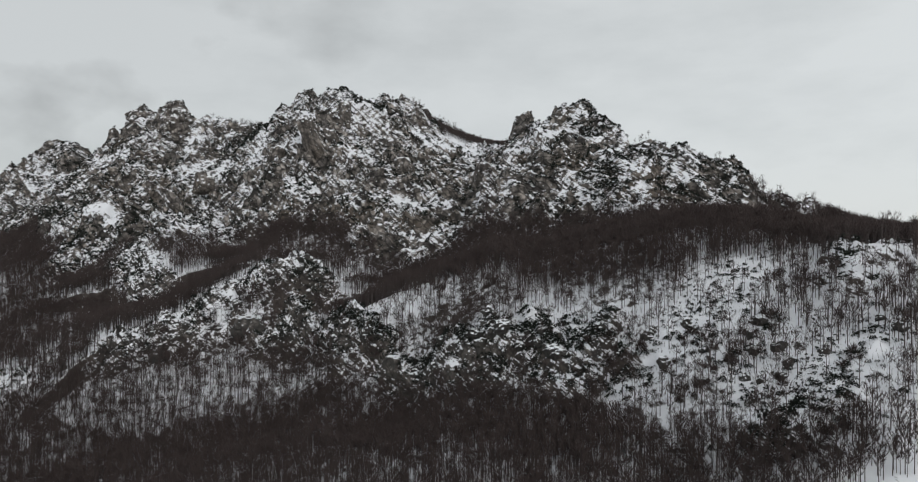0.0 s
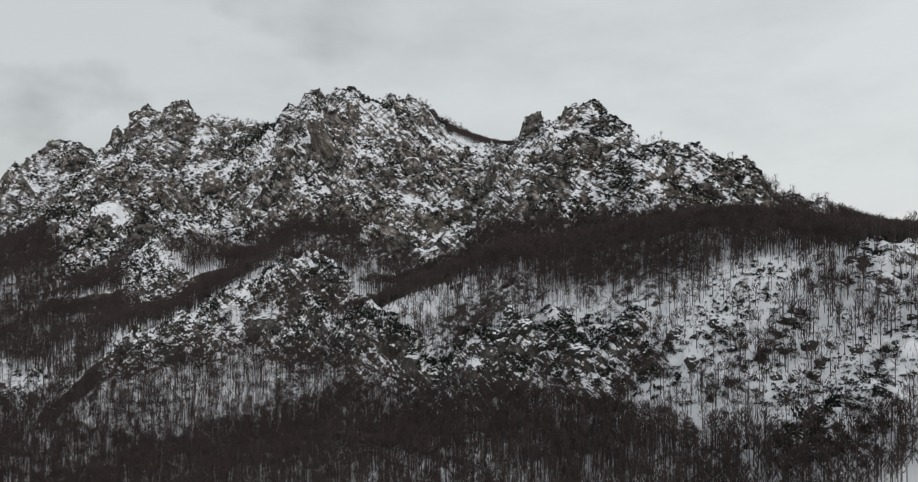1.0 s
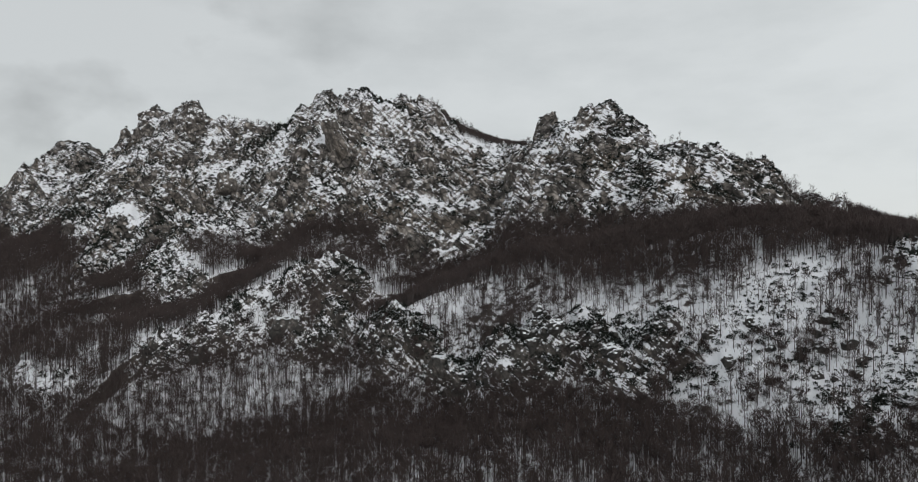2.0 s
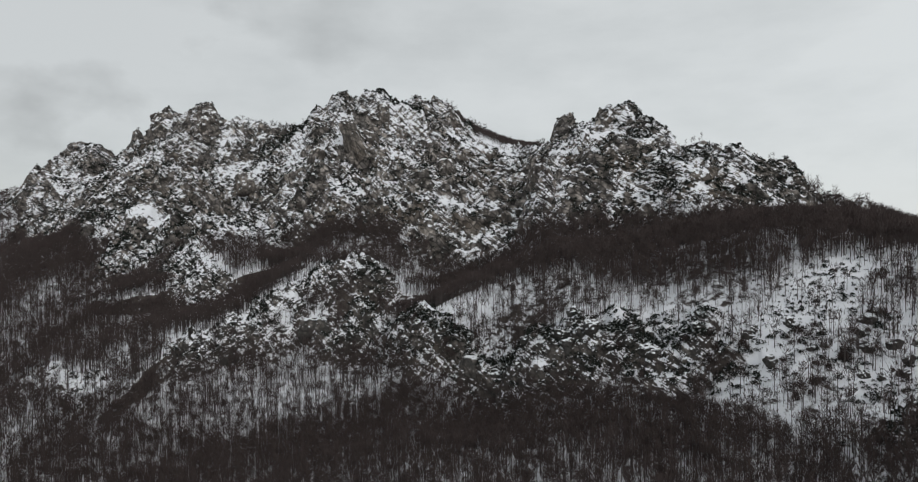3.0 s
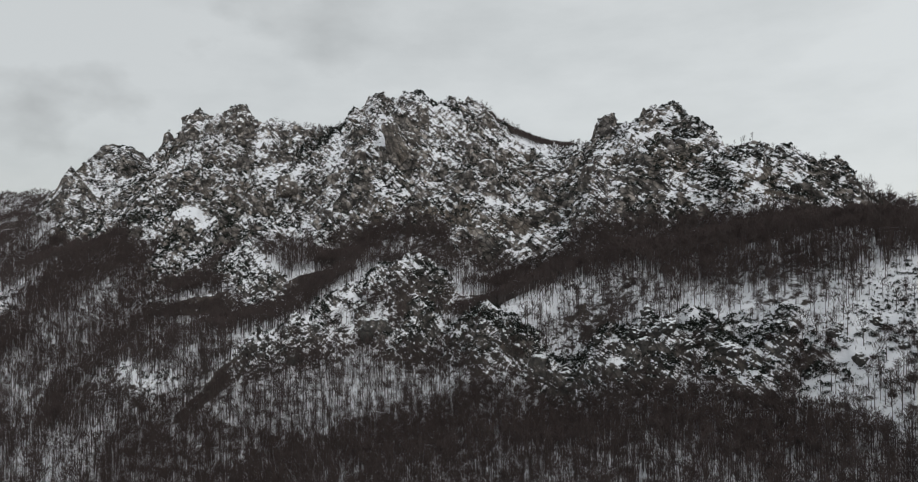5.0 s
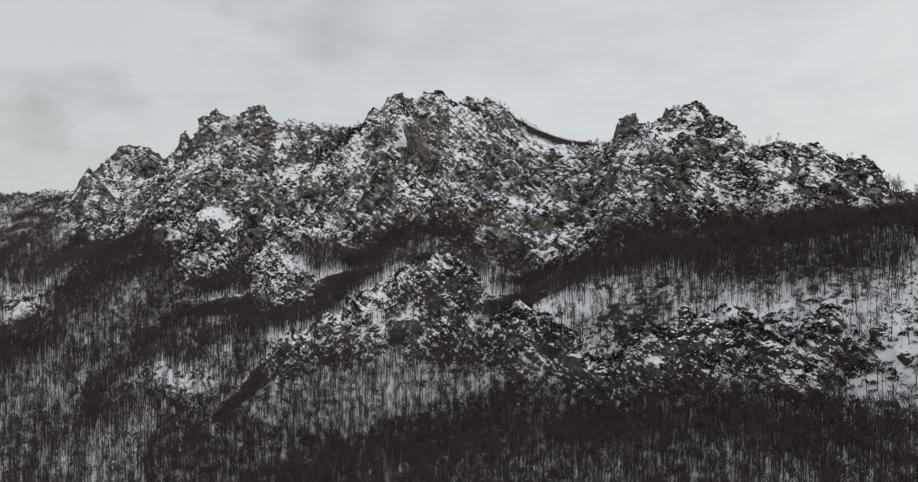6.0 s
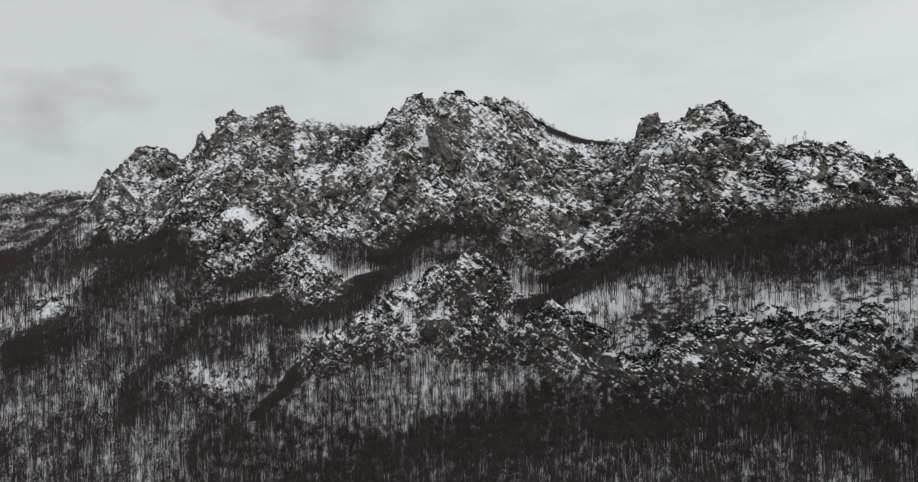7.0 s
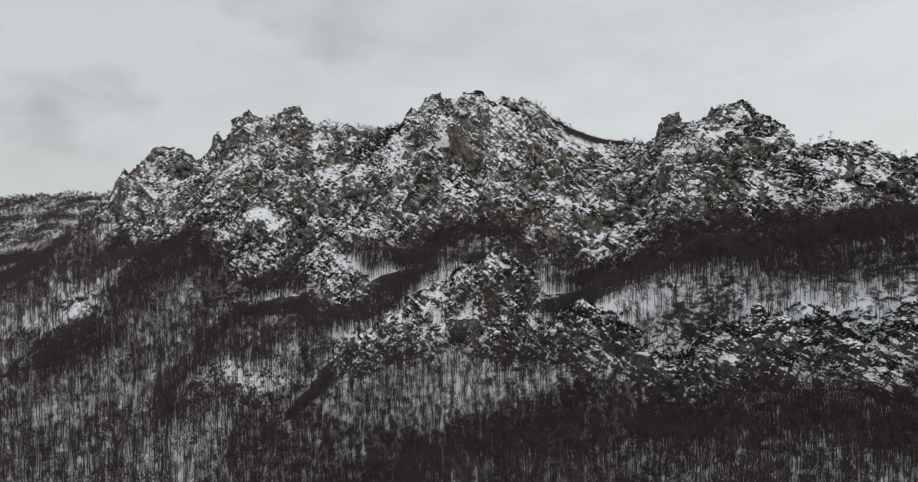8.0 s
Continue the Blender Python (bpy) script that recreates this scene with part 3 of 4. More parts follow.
def mesh_from(verts, faces, name):
    """A mesh from arrays; all faces have the same number of corners."""
    me = bpy.data.meshes.new(name)
    verts, faces = np.ascontiguousarray(verts, np.float32), np.ascontiguousarray(faces, np.int32)
    sides = faces.shape[1]
    me.vertices.add(len(verts))
    me.vertices.foreach_set("co", verts.ravel())
    me.loops.add(faces.size)
    me.loops.foreach_set("vertex_index", faces.ravel())
    me.polygons.add(len(faces))
    me.polygons.foreach_set("loop_start", np.arange(0, faces.size, sides, dtype=np.int32))
    me.update(calc_edges=True)
    me.validate()
    return me


GROUND_SHEET = ground_sheet()

# ---- bare beeches ----
rng = np.random.default_rng(11)


def tube(points, radii, sides):
    """Triangles of a tapered tube along points."""
    points = [np.array(p, float) for p in points]
    v, f = [], []
    for k, (p, r) in enumerate(zip(points, radii)):
        d = points[min(k + 1, len(points) - 1)] - points[max(k - 1, 0)]
        d = d / np.linalg.norm(d)
        a = np.cross(d, (0.31, 0.95, 0.1))
        a /= np.linalg.norm(a)
        b = np.cross(d, a)
        for s in range(sides):
            t = 2 * np.pi * s / sides
            v.append(p + r * (np.cos(t) * a + np.sin(t) * b))
    for k in range(len(points) - 1):
        for s in range(sides):
            q = (s + 1) % sides
            a, b, c, d = k * sides + s, k * sides + q, (k + 1) * sides + q, (k + 1) * sides + s
            f += [(a, b, c), (a, c, d)]
    return np.array(v), np.array(f)


def blades(starts, ends, wide):
    """One thin triangle a twig."""
    starts, ends = np.array(starts), np.array(ends)
    d = ends - starts
    side = np.cross(d, rng.normal(size=d.shape))
    side *= wide / (np.linalg.norm(side, axis=1, keepdims=True) + 1e-9)
    v = np.stack([starts - side / 2, starts + side / 2, ends], 1).reshape(-1, 3)
    return v, np.arange(len(v)).reshape(-1, 3)


def join(pieces):
    v, f, base = [], [], 0
    for a, b in pieces:
        v.append(a)
        f.append(b + base)
        base += len(a)
    return np.concatenate(v), np.concatenate(f)


def beech(tall, limbs, twigs, sides, wide, spread=0.24):
    """Trunk, limbs and twigs of one bare tree, as three triangle soups."""
    bend = rng.normal(0, 0.025 * tall, 2)
    top = np.array([bend[0], bend[1], tall * 0.93])
    mid = np.array([bend[0] * 0.3, bend[1] * 0.3, tall * 0.45])
    girth = 0.013 * tall
    trunk = tube([(0, 0, -1.0), mid, top], [girth, girth * 0.7, girth * 0.12], sides)
    limb_parts, starts, ends = [], [], []
    for k in range(limbs):
        h = 0.36 + 0.5 * (k + rng.random()) / limbs
        ang = 2.4 * k + rng.normal(0, 0.5)
        at = mid * (1 - (h - 0.45) / 0.48) + top * ((h - 0.45) / 0.48) if h > 0.45 else mid * h / 0.45
        reach = tall * spread * (1.25 - 0.75 * h) * rng.uniform(0.75, 1.2)
        up = reach * rng.uniform(1.1, 2.2)
        end = at + np.array([np.cos(ang) * reach, np.sin(ang) * reach, up])
        knee = (at + end) / 2 + np.array([np.cos(ang), np.sin(ang), -0.6]) * reach * 0.12
        if sides > 3:
            limb_parts.append(tube([at, knee, end], [girth * 0.42, girth * 0.26, girth * 0.08], 3))
        else:
            limb_parts.append(tube([at, end], [girth * 0.45, girth * 0.1], 3))
        for _ in range(twigs):
            t = rng.uniform(0.25, 1.0)
            s = at * (1 - t) ** 2 + 2 * knee * t * (1 - t) + end * t * t
            d = np.array([np.cos(ang), np.sin(ang), 1.6]) + rng.normal(0, 0.8, 3)
            starts.append(s)
            ends.append(s + d / np.linalg.norm(d) * tall * rng.uniform(0.07, 0.15))
    return trunk, limb_parts, blades(starts, ends, wide)


def slim_beech(tall, twigs, wide):
    """A slender stem of a close wood, with a hazy broad crown of fine twigs."""
    lean = rng.normal(0, 0.02 * tall, 2)
    top = np.array([lean[0], lean[1], tall * 0.86])
    trunk = tube([(0, 0, -1.0), top], [0.0155 * tall, 0.005 * tall], 3)
    broad = tall * rng.uniform(0.17, 0.22)
    d = rng.normal(size=(twigs, 3))
    d /= np.linalg.norm(d, axis=1, keepdims=True)
    c = d * rng.uniform(0.1, 1.0, (twigs, 1)) ** 0.5 * (broad, broad, 0.22 * tall) + (lean[0] * 0.7, lean[1] * 0.7, 0.75 * tall)
    way = d * (0.9, 0.9, 0.2) + (0, 0, 1.2) + rng.normal(0, 0.4, (twigs, 3))
    way *= (tall * rng.uniform(0.10, 0.19, (twigs, 1))) / np.linalg.norm(way, axis=1, keepdims=True)
    s, e = c - way * 0.5, c + way * 0.5
    limb = blades(np.stack([top * h for h in (0.56, 0.67, 0.78)]), c[:3] + way[:3] * 0.5, 0.22)
    return trunk, limb, blades(s[3:], e[3:], wide)


def scatter(template, xs, ys, zs, size, turn):
    """Copies of one triangle soup, turned, sized and set down."""
    v, f = template
    c, s = np.cos(turn)[:, None], np.sin(turn)[:, None]
    x = (v[None, :, 0] * c - v[None, :, 1] * s) * size[:, None] + xs[:, None]
    y = (v[None, :, 0] * s + v[None, :, 1] * c) * size[:, None] + ys[:, None]
    z = v[None, :, 2] * size[:, None] + zs[:, None]
    faces = f[None] + (np.arange(len(xs)) * len(v))[:, None, None]
    return np.stack([x, y, z], -1).reshape(-1, 3), faces.reshape(-1, 3)


# crests that carry the thickest wood
DENSE = [
    ([(-640, 668), (-593, 675), (-570, 705), (-513, 704)], 26), ([(-440, 538), (-405, 545), (-374, 550), (-337, 540), (-316, 535)], 11), ([(-437, 600), (-400, 585), (-358, 556)], 11),
    ([(-486, 471), (-443, 450), (-399, 447)], 11), ([(-455, 421), (-417, 431)], 10), ([(-339, 379), (-327, 396), (-318, 414)], 4), ([(-318, 414), (-316, 447), (-308, 471), (-283, 477), (-254, 477)], 7),
    ([(-244, 352), (-231, 364), (-212, 381), (-200, 392)], 6), ([(-200, 392), (-193, 412), (-188, 450), (-184, 484)], 6), ([(-186, 490), (-180, 533), (-160, 540), (-140, 524), (-120, 521), (-101, 514), (-72, 507), (-53, 505)], 9),
    ([(-328, 385), (-314, 346), (-302, 351), (-285, 360)], 5), ([(-268, 362), (-255, 362), (-240, 358)], 6), ([(-262, 311), (-240, 326), (-222, 336), (-199, 329), (-173, 325)], 6),
    ([(-225, 245), (-187, 290), (-167, 307), (-133, 331), (-111, 342), (-91, 346), (-62, 342), (-35, 334), (-11, 301), (10, 283), (32, 260), (48, 242), (58, 226)], 8),
    ([(-64, 436), (-48, 460), (-31, 474), (-5, 457), (27, 438), (66, 432), (97, 407), (125, 387), (165, 393)], 9), ([(157, 300), (118, 335), (97, 385)], 20), ([(112, 312), (136, 295), (148, 284), (165, 288), (200, 274), (250, 268)], 10),
    ([(44, 352), (66, 328), (82, 308), (97, 292)], 12), ([(97, 292), (118, 280), (136, 268)], 7), ([(-25, 725), (10, 740), (50, 755)], 20), ([(88, 196), (104, 186), (114, 178)], 4),
]


def wood_density(x, y):
    """Trees for each 10 square metres, about."""
    w = 1 - rockiness(x, y)
    d = 0.37 + 0.16 * grad_noise(x / 30, y / 30, 41) + 0.04 * ease(-130, -220, x) + 0.35 * ease(-275, -250, x) * ease(-150, -190, x) * ease(368, 350, y) + 0.15 * ease(-470, -520, x)
    d = d - 0.09 * ease(65, 85, x) * ease(290, 260, y) + 0.12 * ease(118, 135, x)
    # the long wood above the snowy strip
    above, side = along([(-70, 432), (-1, 392), (37, 340), (85, 290), (119, 268), (150, 246), (280, 236)], x, y)
    d = np.maximum(d, (0.74 + 0.2 * grad_noise(x / 14, y / 22, 43)) * ease(-5, 9, above * side) * ease(-60, -10, x))
    for line, half in DENSE:
        q, _ = along(line, x, y)
        d = np.maximum(d, 0.95 * ease(half * 1.6, half * 0.6, q))
    front = along([(-235, 245), (-192, 286), (-152, 320), (-101, 342), (-50, 347), (-11, 308), (42, 260), (58, 224), (72, 211), (88, 197), (106, 184), (130, 170), (220, 160)], x, y)
    d = np.where(front[0] * front[1] < 4, np.maximum(d, 0.66 + 0.34 * ease(45, 20, front[0]) - 0.28 * ease(45, 70, x) - 0.15 * ease(90, 110, x)), d * ease(2, 14, front[0] + 60 * (x < -80)))
    for cx, cy, a, b in CLEARINGS:
        d = d * (0.14 + 0.86 * ease(0.75, 1.25, np.hypot((x - cx) / a, (y - cy) / b) + 0.3 * grad_noise(x / 12, y / 12, 42)))
    return np.clip(d, 0, 1) * w * (1 - 0.95 * pocket(x, y))


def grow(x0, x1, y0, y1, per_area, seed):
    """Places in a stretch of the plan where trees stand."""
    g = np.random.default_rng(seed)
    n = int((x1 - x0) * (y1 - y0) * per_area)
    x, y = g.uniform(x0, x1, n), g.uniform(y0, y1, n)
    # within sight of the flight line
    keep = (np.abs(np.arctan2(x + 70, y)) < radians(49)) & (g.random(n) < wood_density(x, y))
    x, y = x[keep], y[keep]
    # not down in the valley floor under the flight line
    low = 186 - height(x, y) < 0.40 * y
    return x[low], y[low]


def stand(name, label, x, y, templates, low, high):
    """One wood as a trunk mesh and a twig mesh."""
    z = height(x, y)
    size, turn, kind = rng.uniform(low, high, len(x)), rng.uniform(0, 6.28, len(x)), rng.integers(0, len(templates), len(x))
    stems, crowns = [], []
    for k, (trunk, limb, twig) in enumerate(templates):
        s = kind == k
        if s.any():
            args = (x[s], y[s], z[s], size[s], turn[s])
            stems.append(scatter(join([trunk, limb]), *args))
            crowns.append(scatter(twig, *args))
    thing = tagged(new(name), label, "forest", kind="stuff")
    for part_name, soup, mat in (("trunks", stems, BARK), ("twigs", crowns, TWIG)):
        v, f = join(soup)
        me = mesh_from(v, f, part_name)
        me.materials.append(mat)
        ob = new(part_name, me)
        ob.parent = thing
        tagged(ob, kind="stuff")
    return thing


def part(name, data, mat, parent, label=""):
    """One mesh as a part of a thing."""
    if not isinstance(data, bpy.types.Mesh):
        data = mesh_from(*data, name)
    if not data.materials:
        data.materials.append(mat)
    ob = new(name, data)
    ob.parent = parent
    return tagged(ob, label)


def tree_thing(tree, label):
    thing = tagged(new("bare_tree"), label, "tree", "bare beeches on the snowy slope")
    part("trunk", tree[0], BARK, thing)
    for limb in tree[1]:
        part("limb", limb, BARK, thing)
    part("crown", tree[2], TWIG, thing, "bare brown twigs")
    return thing


CLOSE = [beech(rng.uniform(10, 14), 10, 18, 5, 0.13, 0.17) for _ in range(6)]
NEAR = [slim_beech(rng.uniform(12, 15), 43, 0.25) for _ in range(8)]
FAR = [slim_beech(rng.uniform(11, 14), 28, 0.29) for _ in range(8)]

# single trees of the open slope and the front edge of the wood
sx, sy = grow(40, 260, 165, 300, 0.32, 4)
pick = (sx - sy * 0.62 > -60)
fx, fy = sx[~pick], sy[~pick]
sx, sy = sx[pick], sy[pick]
single = np.argsort(np.hypot(sx - 20, sy))[:300]
lone = np.zeros(len(sx), bool)
lone[single] = True
fx, fy = np.concatenate([fx, sx[~lone]]), np.concatenate([fy, sy[~lone]])
sx, sy = sx[lone], sy[lone]
sz = height(sx, sy)
SINGLES = []
for k in range(len(sx)):
    kind, size = k % 6, rng.uniform(0.6, 1.08)
    m = pose(sx[k], sy[k], sz[k], 0, 0, rng.uniform(0, 360)) @ Matrix.Scale(size, 4)
    if k < 6:
        SINGLES.append(tree_thing(CLOSE[kind], "leafless grey-brown beech standing in snow"))
        SINGLES[k].matrix_basis = m
    else:
        made = copy_thing(SINGLES[kind], Matrix.Identity(4))
        made.matrix_basis = m
# small round-crowned trees along the eastern crest and the notch
crest = [((128, 498), (146, 452), 9), ((146, 450), (206, 456), 20), ((206, 458), (262, 482), 14), ((-330, 822), (-275, 795), 10), ((-262, 765), (-212, 714), 10), ((-112, 742), (-50, 738), 8)]
for (ax, ay), (bx, by), many in crest:
    for k in range(many):
        t = (k + rng.random()) / many
        x, y = ax + (bx - ax) * t + rng.normal(0, 2.5), ay + (by - ay) * t + rng.normal(0, 3)
        z = float(height(np.array([x]), np.array([y]))[0])
        wide = rng.uniform(0.4, 0.6)
        m = pose(x, y, z, 0, 0, rng.uniform(0, 360)) @ Matrix.Diagonal((wide * 1.3, wide * 1.3, wide, 1))
        made = copy_thing(SINGLES[k % 6], Matrix.Identity(4))
        made.matrix_basis = m
        tagged(made, "small leafless tree on the snowy crest", group="trees along the crest")

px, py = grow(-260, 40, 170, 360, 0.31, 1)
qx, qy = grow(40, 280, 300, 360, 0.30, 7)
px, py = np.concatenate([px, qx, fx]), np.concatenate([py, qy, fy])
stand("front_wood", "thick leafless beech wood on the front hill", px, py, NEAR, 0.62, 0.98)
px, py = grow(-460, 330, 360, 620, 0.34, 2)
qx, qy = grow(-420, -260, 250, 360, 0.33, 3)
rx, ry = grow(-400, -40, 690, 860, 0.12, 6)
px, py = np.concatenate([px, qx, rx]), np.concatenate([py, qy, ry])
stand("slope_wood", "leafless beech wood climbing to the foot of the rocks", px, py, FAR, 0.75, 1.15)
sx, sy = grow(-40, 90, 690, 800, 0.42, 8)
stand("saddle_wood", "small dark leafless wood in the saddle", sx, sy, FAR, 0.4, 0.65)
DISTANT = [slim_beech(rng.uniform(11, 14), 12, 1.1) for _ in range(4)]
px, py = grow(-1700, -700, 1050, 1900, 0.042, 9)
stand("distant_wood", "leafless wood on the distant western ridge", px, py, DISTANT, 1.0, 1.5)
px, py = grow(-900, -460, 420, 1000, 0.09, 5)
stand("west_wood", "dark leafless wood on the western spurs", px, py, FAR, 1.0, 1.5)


# ---- saplings and brushwood under the beeches ----
def brushwood(x, y):
    z = height(x, y)
    n = len(x)
    tall = rng.uniform(0.8, 2.8, n)
    foot = np.stack([x, y, z - 0.3], 1)
    tip = foot + np.stack([rng.normal(0, 0.25, n) * tall, rng.normal(0, 0.25, n) * tall, tall], 1)
    v, f = blades(foot, tip, 0.22)
    me = mesh_from(v, f, "brushwood")
    me.materials.append(TWIG)
    return tagged(new("brushwood", me), "thin bare saplings and brushwood poking out of snow", "undergrowth", kind="stuff")


def brush_places(x0, x1, y0, y1, per_area, seed):
    g = np.random.default_rng(seed)
    n = int((x1 - x0) * (y1 - y0) * per_area)
    x, y = g.uniform(x0, x1, n), g.uniform(y0, y1, n)
    thick = (1 - rockiness(x, y)) * np.clip(0.6 + 0.8 * grad_noise(x / 14, y / 14, 46), 0.05, 1)
    keep = (np.abs(np.arctan2(x + 70, y)) < radians(49)) & (g.random(n) < thick)
    return x[keep], y[keep]


bx, by = brush_places(-460, 260, 180, 560, 0.55, 47)
brushwood(bx, by)

# ---- evergreen shrubs on the rock ----
def shrub(leaves, wide):
    """A ragged clump of small leafy sprays."""
    d = rng.normal(size=(leaves, 3))
    d /= np.linalg.norm(d, axis=1, keepdims=True)
    d[:, 2] = np.abs(d[:, 2]) * 1.1 - 0.15
    c = d * rng.uniform(0.45, 1.0, (leaves, 1)) * (1.0, 1.0, 0.9)
    a, b = rng.normal(size=(leaves, 3)), rng.normal(size=(leaves, 3))
    a *= wide / np.linalg.norm(a, axis=1, keepdims=True)
    b *= wide / np.linalg.norm(b, axis=1, keepdims=True)
    return np.stack([c + a, c + b, c - 0.6 * (a + b)], 1).reshape(-1, 3), np.arange(leaves * 3).reshape(-1, 3)


def shrub_density(x, y):
    r = rockiness(x, y)
    n = 0.5 + 0.9 * grad_noise(x / 22, y / 22, 51) + 0.7 * grad_noise(x / 7, y / 7, 52)
    return np.clip(n, 0.02, 1) * ease(0.15, 0.6, r) * (1 - 0.4 * ease(420, 380, y) * ease(60, 40, x)) * (1 - 0.85 * pocket(x, y))


def shrub_places(x0, x1, y0, y1, per_area, seed):
    g = np.random.default_rng(seed)
    n = int((x1 - x0) * (y1 - y0) * per_area)
    x, y = g.uniform(x0, x1, n), g.uniform(y0, y1, n)
    keep = (np.abs(np.arctan2(x + 70, y)) < radians(48)) & (g.random(n) < shrub_density(x, y))
    return x[keep], y[keep]


def shrubbery(name, label, x, y, low, high, leaves, wide, lift=0.0):
    z = height(x, y) + lift
    size, turn, kind = rng.uniform(low, high, len(x)) * rng.uniform(0.7, 1.2, len(x)), rng.uniform(0, 6.28, len(x)), rng.integers(0, 5, len(x))
    soup = []
    for k in range(5):
        s = kind == k
        soup.append(scatter(shrub(leaves, wide), x[s], y[s], z[s], size[s], turn[s]))
    v, f = join(soup)
    me = mesh_from(v, f, name)
    me.materials.append(NEEDLE)
    return tagged(new(name, me), label, "shrubs", kind="stuff")


px, py = shrub_places(-640, 300, 420, 700, 0.16, 61)
qx, qy = shrub_places(-640, 100, 700, 960, 0.07, 62)
px, py = np.concatenate([px, qx]), np.concatenate([py, qy])
shrubbery("face_shrubs", "dark evergreen shrubs with snow on rock ledges", px, py, 1.0, 2.5, 15, 0.46)
px, py = shrub_places(-330, 230, 180, 460, 0.22, 63)
# the shrubs of the near slope, each by itself
CLUMPS = [(89, 246, 7, 30), (75, 259, 5, 18), (115, 234, 4, 12), (99, 230, 6, 24), (57, 272, 5, 22), (98, 214, 5, 18), (81, 234, 1.5, 4), (123, 200, 5, 14), (106, 194, 7, 34), (98, 190, 6, 26), (120, 186, 8, 20), (132, 205, 9, 18), (66, 249, 6, 18), (90, 197, 4, 10), (110, 252, 12, 26)]
g = np.random.default_rng(64)
nx = np.concatenate([g.normal(cx, wide, many) for cx, cy, wide, many in CLUMPS])
ny = np.concatenate([g.normal(cy, wide * 0.8, many) for cx, cy, wide, many in CLUMPS])
BUSH_KINDS = []
for k in range(len(nx)):
    size = rng.uniform(0.8, 2.3)
    m = pose(nx[k], ny[k], float(height(nx[k:k + 1], ny[k:k + 1])[0]), 0, 0, rng.uniform(0, 360)) @ Matrix.Diagonal((size, size, size * rng.uniform(0.7, 1.1), 1))
    if k < 6:
        bush = tagged(new("evergreen_shrub"), "low dark evergreen shrub dusted with snow", "shrub", "shrubs of the snowy slope")
        part("foliage", shrub(60, 0.24), NEEDLE, bush)
        part("stem", tube([(0, 0, -0.4), (0.05, 0.02, 0.7)], [0.09, 0.03], 5), BARK, bush)
        BUSH_KINDS.append(bush)
        bush.matrix_basis = m
    else:
        copy_thing(BUSH_KINDS[k % 6], Matrix.Identity(4)).matrix_basis = m
# thick growth on and under the long lower cliff
t, g = rng.random(700), rng.normal(0, 1, (700, 2))
line = np.array([(-84, 398), (-58, 374), (-22, 343), (-2, 322), (30, 304), (50, 284), (74, 252)])
qx = np.interp(t * 6, np.arange(7), line[:, 0]) + g[:, 0] * 6
qy = np.interp(t * 6, np.arange(7), line[:, 1]) + 2 + g[:, 1] * np.where(t * 997 % 1 < 0.5, 3, 8)
px, py = np.concatenate([px, qx]), np.concatenate([py, qy])
shrubbery("band_shrubs", "dark evergreen shrubs along the lower cliffs", px, py, 1.1, 3.0, 26, 0.32)


# hazy bare bushes and young trees, in clumps: x, y, half width, how many
def bare_bush_thing():
    d = rng.normal(size=(150, 3))
    d /= np.linalg.norm(d, axis=1, keepdims=True)
    d[:, 2] = np.abs(d[:, 2])
    tip = d * rng.uniform(0.55, 1.05, (150, 1)) * (1.0, 1.0, 1.35)
    foot = tip * rng.uniform(0.25, 0.7, (150, 1)) + rng.normal(0, 0.05, (150, 3))
    bush = tagged(new("bare_bush"), "leafless dark brown bush standing in snow", "bush", "bare bushes of the lower slopes")
    part("crown", blades(foot, tip, 0.075), TWIG, bush)
    for k in range(4):
        part("stem", tube([(0.05 * k, 0.03 * k, -0.25), tuple(tip[k] * 0.8)], [0.045, 0.012], 4), BARK, bush)
    return bush


EAST_BUSHES = [(89, 249, 6, 9), (77, 262, 4, 4), (115, 238, 4, 4), (108, 236, 3, 3), (99, 231, 4, 5), (92, 233, 3, 3), (80, 230, 2, 3), (87, 229, 3, 3), (107, 212, 2, 2), (104, 186, 6, 9), (96, 190, 5, 8), (88, 196, 5, 6), (124, 203, 3, 3), (112, 183, 2, 2), (63, 269, 4, 5), (55, 275, 5, 6)]
CLIFF_BUSHES = [(-70, 385, 3, 4), (-33, 363, 5, 5), (-50, 360, 7, 8), (5, 302, 8, 10), (31, 297, 5, 5), (32, 282, 5, 5), (-67, 353, 7, 8), (-10, 389, 6, 6), (18, 363, 7, 7), (-49, 474, 9, 8), (-109, 403, 4, 4)]
BARE_KINDS = [bare_bush_thing() for _ in range(5)]
g = np.random.default_rng(66)
count = 0
for cx, cy, wide, many in EAST_BUSHES + CLIFF_BUSHES:
    for _ in range(many):
        x, y, size = g.normal(cx, wide * 0.6), g.normal(cy, wide * 0.5), g.uniform(1.5, 3.2)
        m = pose(x, y, float(height(np.array([x]), np.array([y]))[0]), 0, 0, g.uniform(0, 360)) @ Matrix.Scale(size, 4)
        if count < 5:
            BARE_KINDS[count].matrix_basis = m
        else:
            copy_thing(BARE_KINDS[count % 5], Matrix.Identity(4)).matrix_basis = m
        count += 1


